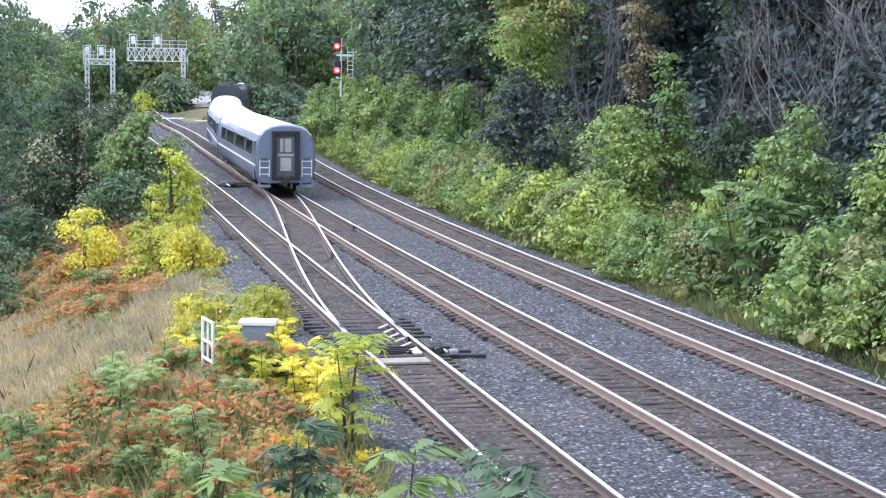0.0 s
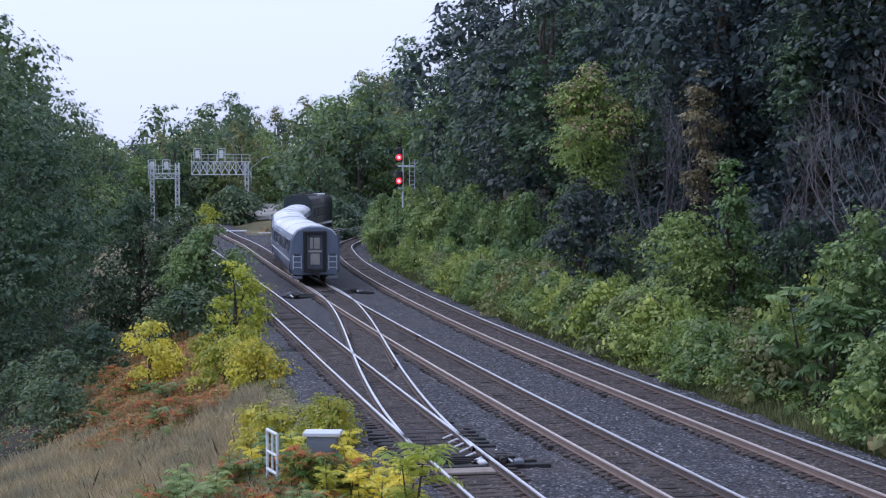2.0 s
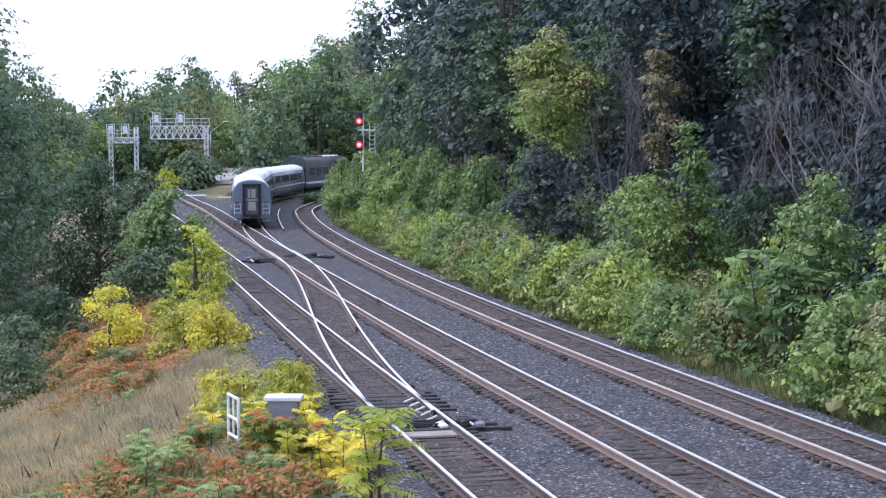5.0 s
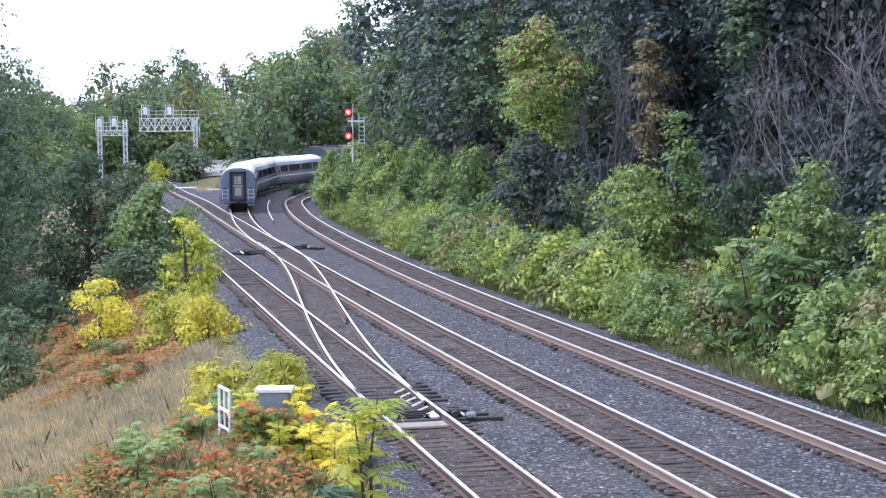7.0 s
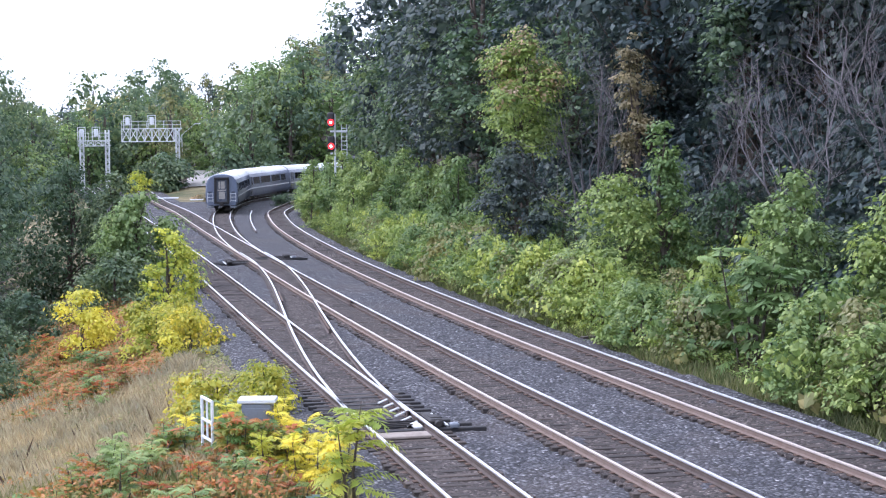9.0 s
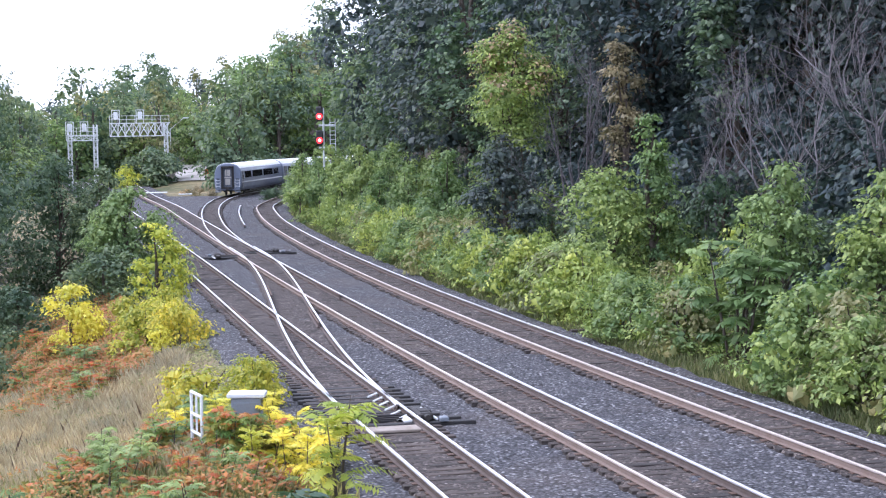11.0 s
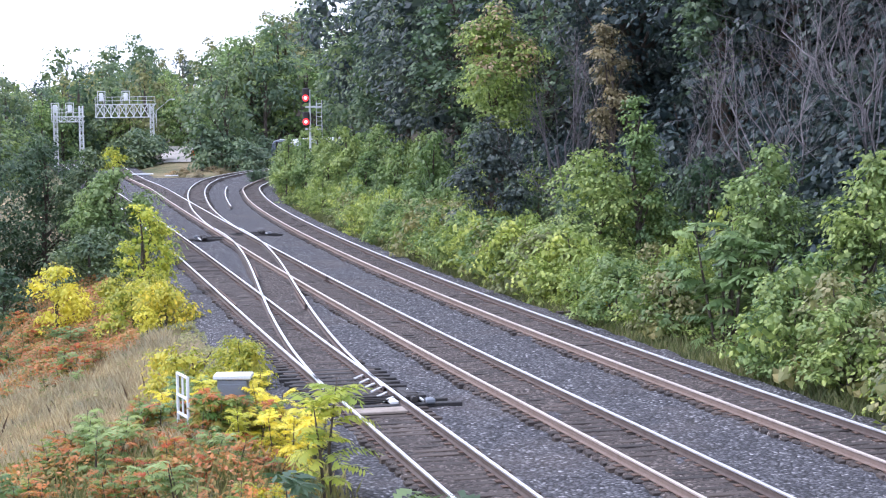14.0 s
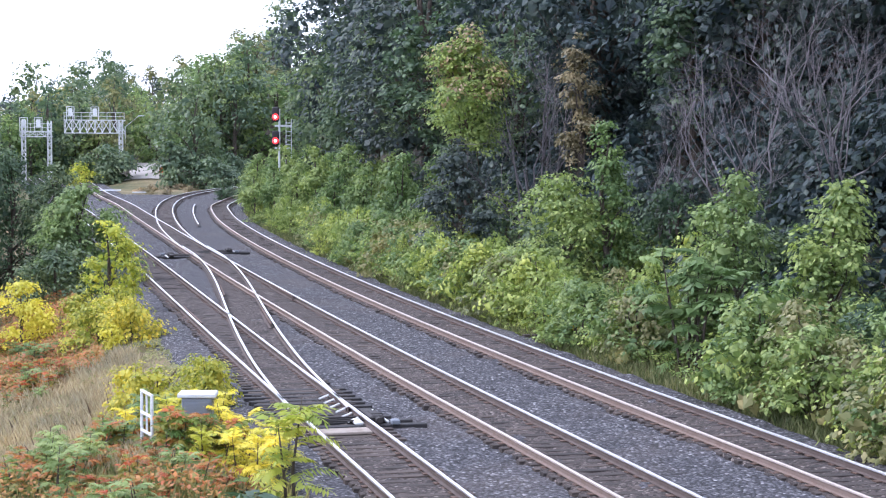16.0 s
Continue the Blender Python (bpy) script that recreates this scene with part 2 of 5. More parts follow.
GRASS_GREEN = foliage("green_weed_blades", [(0.12, 0.14, 0.06), (0.22, 0.22, 0.1), (0.36, 0.32, 0.19)], 0.3, 0.7)
SEED = plain("dark_red_seed_head", (0.16, 0.03, 0.025), 0.9, 0.0, 0.3, 20.0)
GOLD = foliage("goldenrod_heads", [(0.58, 0.46, 0.03), (0.75, 0.6, 0.05)], 0.2, 0.8)

# ---- mesh helpers ----


def bm_mesh(name, bm, mats):
    me = bpy.data.meshes.new(name)
    bm.to_mesh(me)
    bm.free()
    for m in mats if isinstance(mats, (list, tuple)) else (mats,):
        me.materials.append(m)
    return me


def part(name, bm, mats, parent, label=""):
    """Links a bmesh, or a ready mesh, as one object under a thing or under a part."""
    me = bm if isinstance(bm, bpy.types.Mesh) else bm_mesh(name, bm, mats)
    ob = new(name, me)
    ob.parent = parent
    return tagged(ob, label)


def raw_mesh(name, verts, faces, mat, smooth=False):
    me = bpy.data.meshes.new(name)
    me.from_pydata(verts if isinstance(verts, list) else verts.tolist(), [], faces if isinstance(faces, list) else faces.tolist())
    for m in mat if isinstance(mat, (list, tuple)) else (mat,):
        me.materials.append(m)
    if smooth:
        me.polygons.foreach_set("use_smooth", [True] * len(me.polygons))
    return me


def box(bm, x0, x1, y0, y1, z0, z1, bevel=0.0, mat=0):
    vs = [bm.verts.new((x, y, z)) for x in (x0, x1) for y in (y0, y1) for z in (z0, z1)]
    fs = [bm.faces.new([vs[i] for i in q]) for q in ((0, 1, 3, 2), (4, 6, 7, 5), (0, 4, 5, 1), (2, 3, 7, 6), (0, 2, 6, 4), (1, 5, 7, 3))]
    if bevel:
        es = list({e for f in fs for e in f.edges})
        out = bmesh.ops.bevel(bm, geom=es, offset=bevel, segments=1, affect="EDGES")
        fs = list({f for f in fs if f.is_valid} | set(out["faces"]))
    for f in fs:
        f.material_index = mat
    return bm


def rod(bm, a, b, ra, rb=None, sides=6):
    rb = ra if rb is None else rb
    a, b = Vector(a), Vector(b)
    d = (b - a).normalized()
    u = d.orthogonal().normalized()
    w = d.cross(u)
    rings = [[bm.verts.new(p + (u * math.cos(2 * math.pi * i / sides) + w * math.sin(2 * math.pi * i / sides)) * r) for i in range(sides)] for p, r in ((a, ra), (b, rb))]
    for i in range(sides):
        bm.faces.new((rings[0][i], rings[0][(i + 1) % sides], rings[1][(i + 1) % sides], rings[1][i]))
    bm.faces.new(rings[0][::-1])
    bm.faces.new(rings[1])
    return bm


def thing(name, m, label, category, group=""):
    ob = new(name)
    ob.empty_display_size = 0.3
    ob.matrix_basis = m
    return tagged(ob, label, category, group)


def smoothstep(a, b, x):
    t = np.clip((x - a) / (b - a), 0, 1)
    return t * t * (3 - 2 * t)


# ---- plan of the tracks: x against y, metres ----


def spline(ys, xs):
    ys, xs = np.array(ys, float), np.array(xs, float)
    m = np.gradient(xs, ys)

    def at(y):
        y = np.asarray(y, float)
        i = np.clip(np.searchsorted(ys, y) - 1, 0, len(ys) - 2)
        h = ys[i + 1] - ys[i]
        t = (y - ys[i]) / h
        c = (2 * t**3 - 3 * t**2 + 1) * xs[i] + (t**3 - 2 * t**2 + t) * h * m[i] + (3 * t**2 - 2 * t**3) * xs[i + 1] + (t**3 - t**2) * h * m[i + 1]
        c = np.where(y < ys[0], xs[0] + m[0] * (y - ys[0]), c)
        return np.where(y > ys[-1], xs[-1] + m[-1] * (y - ys[-1]), c)

    return at


def poly(c, y):
    return float(np.polyval(c, (y - 100) / 60))


_a, _b4, _c, _e = [0.333, 0.335, -0.231, 1.787, -12.877, -7.324], [0.1, -0.27, 0.351, -14.155, -12.049], [-0.38, -0.53, -14.75, -16.01], [-5.96, -8.25, -12.62, -11.92]
track_a = spline([36, 50, 65, 80, 95, 110, 125, 140, 155, 170, 182, 192, 202, 212, 224, 236, 250, 270, 300, 360, 450], [poly(_a, y) for y in (36, 50, 65, 80, 95, 110, 125, 140, 155)] + [-19.2, -19.6, -19.75, -19.6, -18.8, -17.0, -14.2, -9.8, -2.6, 10.0, 38, 84])
track_b = spline([36, 50, 65, 80, 95, 110, 130, 150, 170, 200, 240, 300], [poly(_b4, y) for y in (36, 50, 65, 80, 95, 110, 130, 150, 170)] + [-35.9, -45.2, -59.5])
track_c = spline([36, 50, 65, 80, 95, 110, 140, 180, 240, 300], [poly(_c, y) for y in (36, 50, 65, 80, 95, 110)] + [-26.0, -36.2, -51.5, -66.8])
cross_e = spline([44, 52, 60, 68, 76, 84, 92, 100, 108], [poly(_e, y) for y in (44, 52, 60, 68, 76, 84, 92, 100, 108)])
track_d = spline([40, 60, 80, 100, 115, 130, 145, 160, 173, 184, 194, 204, 214, 224, 234, 245, 260, 280, 300, 340, 400, 500], [2.83, -2.36, -7.28, -12.05, -15.4, -18.36, -20.9, -23.15, -24.75, -25.75, -26.3, -26.25, -25.6, -24.3, -22.3, -19.4, -14.5, -7.0, 1.0, 19, 50, 107])


def land(x, y):
    """Height of the ground."""
    x, y = np.asarray(x, float), np.asarray(y, float)
    d, e = x - track_a(y), np.minimum(track_c(y), track_b(y)) - x
    right = np.clip((d - 3.0) * 0.12, 0, 1.1) + np.clip((d - 10) * 0.8, 0, 27)
    k = smoothstep(48, 30, y)
    left = (1 - k) * -np.clip((e - 3.0) * 0.3, 0, 3.6) + k * (0.9 * smoothstep(2.6, 5.5, e) - np.clip((e - 5.0) * 0.12, 0, 2.2))
    between = smoothstep(2.5, 8, track_d(y) - x) * smoothstep(2.5, 8, x - track_b(y)) * smoothstep(200, 235, y)
    road = 1 - smoothstep(2.5, 9, np.abs(x + 0.155 * y)) * smoothstep(200, 215, y) * (1 - smoothstep(285, 310, y)) - smoothstep(285, 310, y)
    wood = np.clip((track_d(y) - x - 6) * 1.0, 0, 18) * (0.12 + 0.88 * smoothstep(-46, -8, x)) * smoothstep(218, 262, y) * smoothstep(5, 14, x - track_b(y))
    far = between * smoothstep(222, 300, y) * 3.0 + wood * (1 - np.clip(road, 0, 1)) + smoothstep(290, 430, y) * 5 * np.where(d > 0, smoothstep(4, 15, d), np.maximum(between, smoothstep(4, 15, e)))
    lumps = 0.12 * np.sin(x * 0.9 + 1.3 * np.sin(y * 0.31)) * np.sin(y * 0.7) * smoothstep(3, 6, np.maximum(d, e))
    return -0.55 + right + left + far + lumps


def grid_mesh(name, xs, ys, height, mat):
    gx, gy = np.meshgrid(xs, ys)
    v = np.stack([gx, gy, height(gx, gy)], -1).reshape(-1, 3)
    w, h = len(xs), len(ys)
    i = (np.arange(h - 1)[:, None] * w + np.arange(w - 1)[None]).reshape(-1)
    return raw_mesh(name, v, np.stack([i, i + 1, i + w + 1, i + w], 1), mat, True)


xs = np.concatenate([-np.geomspace(2500, 76, 22), np.arange(-74, 50, 1.6), np.geomspace(50, 2500, 22)])
ys = np.concatenate([-np.geomspace(2000, 12, 12), np.arange(-10, 320, 2.0), np.geomspace(322, 3500, 26)])
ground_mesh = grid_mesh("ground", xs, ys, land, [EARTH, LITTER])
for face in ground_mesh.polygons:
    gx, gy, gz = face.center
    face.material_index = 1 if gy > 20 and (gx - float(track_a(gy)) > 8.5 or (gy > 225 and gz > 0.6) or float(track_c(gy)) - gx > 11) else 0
tagged(new("ground", ground_mesh), "earth and dry grass sloping beside the tracks", "ground", kind="structure")


def bed_strip(name, left, right, y0, y1, z, mat, label, step=1.0, across=14, rough=0.03):
    """A bed of stones between two lines, with sloped shoulders."""
    rng = np.random.default_rng(5)
    ys = np.arange(y0, y1, step)
    rows = []
    for i in range(across + 1):
        f = i / across
        x = left(ys) * (1 - f) + right(ys) * f
        drop = 0.5 if i in (0, across) else 0.0
        rows.append(np.stack([x, ys, z - drop + rng.normal(0, rough, len(ys))], -1))
    v = np.stack(rows, 1).reshape(-1, 3)
    w = across + 1
    i = (np.arange(len(ys) - 1)[:, None] * w + np.arange(w - 1)[None]).reshape(-1)
    return tagged(new(name, raw_mesh(name, v, np.stack([i, i + 1, i + w + 1, i + w], 1), mat, True)), label, "ballast", kind="structure")


bed_strip("ballast", lambda y: track_c(y) - 2.7, lambda y: np.where(y < 205, track_a(y) + 2.6, np.maximum(track_b(y) + 3, track_c(y) + 6)), -6, 300, -0.27, BALLAST, "grey crushed stone ballast under the tracks", 0.7, 34)
bed_strip("ballast_branch", lambda y: track_d(y) - 2.4, lambda y: track_a(y) + 2.5, 196, 300, -0.262, BALLAST, "grey crushed stone ballast of the curving line", 1.5, 10)

# ---- tracks ----
SECTION = [(-0.075, -0.185), (0.075, -0.185), (0.075, -0.17), (0.012, -0.15), (0.012, -0.05), (0.037, -0.04), (0.037, -0.006), (0.03, 0.0), (-0.03, 0.0), (-0.037, -0.006), (-0.037, -0.04), (-0.012, -0.05), (-0.012, -0.15), (-0.075, -0.17)]


def rail_mesh(name, centre, offset, y0, y1, step, top, side=None):
    ys = np.arange(y0, y1 + step * 0.5, step)
    x = centre(ys)
    dx = (centre(ys + 0.5) - centre(ys - 0.5))
    n = np.sqrt(1 + dx**2)
    rx, ry = 1 / n, -dx / n
    v = np.concatenate([np.stack([x + rx * (offset + p), ys + ry * (offset + p), np.full(len(ys), q)], -1)[:, None] for p, q in SECTION], 1).reshape(-1, 3)
    k = len(SECTION)
    faces = []
    for i in range(len(ys) - 1):
        for j in range(k):
            faces.append((i * k + j, i * k + (j + 1) % k, (i + 1) * k + (j + 1) % k, (i + 1) * k + j))
    faces.append(tuple(range(k))[::-1])
    faces.append(tuple((len(ys) - 1) * k + j for j in range(k)))
    me = raw_mesh(name, v, faces, [RAIL_SIDE if top is RAIL_TOP_DULL else RAIL_DARK, top])
    for i in range(len(ys) - 1):
        for j in (5, 6, 7, 8, 9):
            me.polygons[i * k + j].material_index = 1
    return me


def tie_mesh(length):
    bm = box(bmesh.new(), -length / 2, length / 2, -0.115, 0.115, -0.17, 0.0, 0.012)
    return bm_mesh("tie", bm, TIE)


TIE_MESH, TIE_LONG = tie_mesh(2.2), tie_mesh(2.55)


def heading(centre, y):
    return math.degrees(math.atan2(-float(centre(y + 0.5) - centre(y - 0.5)), 1.0))


def lay_track(centre, y0, y1, label, gauge, tops, near, spacing=0.5, long_from=None, step=1.0, seed=1, ties=True):
    """A track: two rails, its ties and the tie plates."""
    rng = random.Random(seed)
    ob = thing("railway_track", Matrix(), label, "railway track", "railway tracks")
    for side, top in zip((-1, 1), tops):
        part("rail", rail_mesh("rail", centre, side * gauge / 2, y0, y1, step, top), None, ob)
    if not ties:
        return ob
    plates = bmesh.new()
    far_v, far_f = [], []
    y = y0 + 0.2
    while y < y1:
        a = heading(centre, y)
        x = float(centre(y))
        dy = spacing * math.cos(math.radians(a)) * rng.uniform(0.94, 1.06)
        long = long_from and long_from[0] < y < long_from[1]
        m = pose(x + rng.uniform(-0.06, 0.06), y, -0.205 + rng.uniform(-0.012, 0.006), 0, rng.uniform(-0.5, 0.5), a + rng.uniform(-1.6, 1.6))
        if y < near:
            t = part("tie", TIE_LONG if long else TIE_MESH, None, ob)
            t.matrix_basis = m
            for side in (-1, 1):
                c = m @ Vector((side * gauge / 2, 0, 0.006))
                vs = [plates.verts.new(c + Matrix.Rotation(math.radians(a), 3, "Z") @ Vector((p, q, r))) for p in (-0.17, 0.17) for q in (-0.09, 0.09) for r in (0, 0.02)]
                for q in ((4, 6, 7, 5), (0, 4, 5, 1), (2, 3, 7, 6), (1, 5, 7, 3), (0, 1, 3, 2)):
                    plates.faces.new([vs[i] for i in q])
        else:
            k = len(far_v)
            far_v += [tuple(m @ Vector((p, q, r))) for p in (-1.1, 1.1) for q in (-0.115, 0.115) for r in (-0.1, 0.0)]
            far_f += [tuple(k + i for i in q) for q in ((4, 6, 7, 5), (0, 4, 5, 1), (2, 3, 7, 6), (1, 5, 7, 3), (0, 1, 3, 2))]
        y += dy
    tagged(part("tie_plates", plates, PLATE, ob), kind="stuff")
    if far_v:
        tagged(part("far_ties", raw_mesh("far_ties", far_v, far_f, TIE), None, ob), kind="stuff")
    return ob


def bed_between(centre, y0, y1, half, z=-0.21):
    bed_strip("track_bed", lambda y: centre(y) - half, lambda y: centre(y) + half, y0, y1, z, BED, "dark rust-stained stones between the ties", 0.6, 8, 0.016)


# ---- train ----
WIDTH, ROOF = 3.15, 3.66
HALF_SECTION = [(1.32, 0.62), (1.5, 0.95), (1.575, 1.5), (1.575, 1.95), (1.5, 2.75), (1.36, 3.12), (1.12, 3.4), (0.75, 3.57), (0.3, 3.65)]


def loft(name, section, y0, y1, mats, pick, stations=None):
    """A body drawn along y from a half section; pick(z) gives the material of a face."""
    ring = [(-x, z) for x, z in section] + [(x, z) for x, z in section[::-1]]
    stations = stations or [(y0, 1.0), (y1, 1.0)]
    bm = bmesh.new()
    rows = [[bm.verts.new((x * s, y, 0.62 + (z - 0.62) * (0.5 + s * 0.5))) for x, z in ring] for y, s in stations]
    for a, b in zip(rows[:-1], rows[1:]):
        for j in range(len(ring) - 1):
            f = bm.faces.new((a[j], a[j + 1], b[j + 1], b[j]))
            f.material_index = pick((ring[j][1] + ring[j + 1][1]) / 2)
            f.smooth = True
        bm.faces.new((a[-1], a[0], b[0], b[-1]))
    bm.faces.new(rows[0])
    bm.faces.new(rows[-1][::-1])
    return bm_mesh(name, bm, mats)


def bogie(parent, y, wheel_r=0.43, base=1.3):
    frame_bm = bmesh.new()
    for s in (-1, 1):
        box(frame_bm, s * 1.0 - 0.08, s * 1.0 + 0.08, y - base - 0.35, y + base + 0.35, 0.42, 0.72, 0.03)
    box(frame_bm, -1.0, 1.0, y - 0.3, y + 0.3, 0.4, 0.62, 0.03)
    frame_part = part("bogie", frame_bm, UNDER, parent, "grimy black bogie frame")
    for dy in (-base, base):
        for s in (-1, 1):
            bm = bmesh.new()
            rod(bm, (s * 0.7, y + dy, wheel_r), (s * 0.83, y + dy, wheel_r), wheel_r, None, 18)
            rod(bm, (s * 0.83, y + dy, wheel_r), (s * 1.02, y + dy, wheel_r), 0.14, 0.12, 10)
            part("wheel", bm, IRON, frame_part)
    return frame_part


def coach(label):
    """A low smooth-sided passenger coach, 25.9 m, its rear towards -y; the origin at the middle on rail level."""
    ob = thing("passenger_coach", Matrix(), label, "train car", "train cars")
    L = 12.75
    part("body", loft("body", HALF_SECTION[:6], -L, L, COACH_SIDE, lambda z: 0), None, ob, "smooth silver coach side, shade put into its grey-blue colour")
    part("roof", loft("roof", [(1.37, 3.1), (1.365, 3.125), (1.13, 3.41), (0.76, 3.58), (0.3, 3.66)], -L - 0.02, L + 0.02, COACH_ROOF, lambda z: 0), None, ob, "rounded roof, sky glare put into its pale colour")
    for y in (-L + 0.25, -L + 8.3, L - 8.3, L - 0.3):
        bm = bmesh.new()
        for a, b in zip(HALF_SECTION[5:-1], HALF_SECTION[6:]):
            for s in (-1, 1):
                rod(bm, (s * a[0], y, a[1] + 0.015), (s * b[0], y, b[1] + 0.015), 0.025, None, 4)
        rod(bm, (-0.3, y, 3.675), (0.3, y, 3.675), 0.025, None, 4)
        part("roof_rib", bm, CASE_LID, ob)
    for s in (-1, 1):
        for y0, y1 in ((-10.9, -7.1), (-6.5, -0.4), (0.2, 6.2), (6.8, 10.2)):
            bm = bmesh.new()
            quad = [bm.verts.new((s * x, y, z)) for x, y, z in ((1.585, y0, 1.98), (1.585, y1, 1.98), (1.512, y1, 2.72), (1.512, y0, 2.72))]
            bm.faces.new(quad if s > 0 else quad[::-1])
            bmesh.ops.solidify(bm, geom=bm.faces[:], thickness=0.02)
            w = part("window", bm, GLASS_DARK, ob, "long dark tinted window")
            fb = bmesh.new()
            for (xa, ya, za), (xb, yb, zb) in (((1.595, y0, 1.95), (1.595, y1, 1.95)), ((1.52, y0, 2.75), (1.52, y1, 2.75)), ((1.595, y0, 1.95), (1.52, y0, 2.75)), ((1.595, y1, 1.95), (1.52, y1, 2.75))):
                rod(fb, (s * xa, ya, za), (s * xb, yb, zb), 0.035, None, 4)
            part("window_frame", fb, COACH_SIDE, w)
        bm = bmesh.new()
        box(bm, min(s * 1.5, s * 1.585), max(s * 1.5, s * 1.585), -12.35, -11.4, 0.75, 2.8, 0.02)
        part("side_door", bm, COACH_BAND, ob, "narrow dark vestibule door")
        bm = bmesh.new()
        box(bm, min(s * 1.56, s * 1.592), max(s * 1.56, s * 1.592), -12.6, 12.6, 1.46, 1.58, 0.01)
        part("stripe", bm, CASE_LID, ob, "pale stripe below the windows")
    for end in (-1, 1):
        y = end * L
        bm = bmesh.new()
        ring = [(x * 0.985, z) for x, z in HALF_SECTION]
        outer = [(-x, z) for x, z in ring] + [(x, z) for x, z in ring[::-1]]
        a = [bm.verts.new((x, y, z)) for x, z in outer]
        b = [bm.verts.new((x * 0.96, y + end * 0.14, 0.7 + (z - 0.7) * 0.975)) for x, z in outer]
        for j in range(len(outer)):
            bm.faces.new((a[j], a[(j + 1) % len(outer)], b[(j + 1) % len(outer)], b[j]))
        bm.faces.new(b)
        end_part = part("coach_end", bm, COACH_END, ob, "dented end wall, shade put into its dark grey")
        y += end * 0.14
        bm = bmesh.new()
        for x0, x1, z0, z1 in ((-0.72, -0.5, 0.95, 3.3), (0.5, 0.72, 0.95, 3.3), (-0.72, 0.72, 3.14, 3.36), (-0.72, 0.72, 0.78, 1.0)):
            box(bm, x0, x1, min(y, y + end * 0.28), max(y, y + end * 0.28), z0, z1, 0.03)
        part("gangway", bm, RUBBER, end_part, "black rubber gangway surround")
        bm = bmesh.new()
        box(bm, -0.5, 0.5, min(y, y + end * 0.03), max(y, y + end * 0.03), 1.0, 3.14)
        part("end_door_recess", bm, COACH_BAND, end_part)
        for z0, z1, x0, x1 in ((2.25, 2.95, -0.05, 0.3), (1.25, 1.95, -0.28, 0.3), (2.02, 2.15, -0.4, 0.42), (2.25, 2.95, -0.3, -0.12)):
            bm = bmesh.new()
            box(bm, x0, x1, min(y + end * 0.035, y + end * 0.06), max(y + end * 0.035, y + end * 0.06), z0, z1, 0.01)
            part("door_panel", bm, DOOR_PALE, end_part, "pale worn panel of the end door")
        for s in (-1, 1):
            bm = bmesh.new()
            for z in (1.08, 1.42, 1.76):
                rod(bm, (s * 0.86, y + end * 0.1, z), (s * 1.36, y + end * 0.1, z), 0.03, None, 6)
            for x in (0.86, 1.36):
                rod(bm, (s * x, y + end * 0.1, 0.95), (s * x, y + end * 0.1, 1.85), 0.03, None, 6)
            for x in (0.86, 1.36):
                for z in (1.0, 1.8):
                    rod(bm, (s * x, y, z), (s * x, y + end * 0.1, z), 0.025, None, 5)
            part("grab_rail", bm, CASE_LID, end_part, "pale steel end steps")
            bm = bmesh.new()
            box(bm, min(s * 0.95, s * 1.3), max(s * 0.95, s * 1.3), min(y, y + end * 0.12), max(y, y + end * 0.12), 1.82, 1.98, 0.03)
            part("marker_light", bm, COACH_BAND, end_part, "unlit dark marker light")
            bm = bmesh.new()
            box(bm, min(s * 0.8, s * 1.42), max(s * 0.8, s * 1.42), min(y - end * 0.3, y + end * 0.16), max(y - end * 0.3, y + end * 0.16), 0.38, 0.52, 0.02)
            for x in (0.84, 1.38):
                box(bm, min(s * x - 0.03, s * x + 0.03), max(s * x - 0.03, s * x + 0.03), min(y - end * 0.1, y), max(y - end * 0.1, y), 0.5, 0.8)
            part("step", bm, CASE_GREY, end_part)
        bm = bmesh.new()
        rod(bm, (0, y - end * 0.4, 0.8), (0, y + end * 0.34, 0.8), 0.11, None, 8)
        box(bm, -0.17, 0.17, min(y + end * 0.3, y + end * 0.42), max(y + end * 0.3, y + end * 0.42), 0.62, 0.98, 0.03)
        part("coupler", bm, IRON, end_part, "rusty knuckle coupler")
    bm = bmesh.new()
    box(bm, -1.2, 1.2, -6.2, 6.2, 0.34, 0.64, 0.05)
    box(bm, -1.25, 1.25, -12.6, 12.6, 0.56, 0.66)
    part("underframe", bm, UNDER, ob, "grimy black underframe boxes")
    for y in (-9.0, 9.0):
        bogie(ob, y)
    return ob


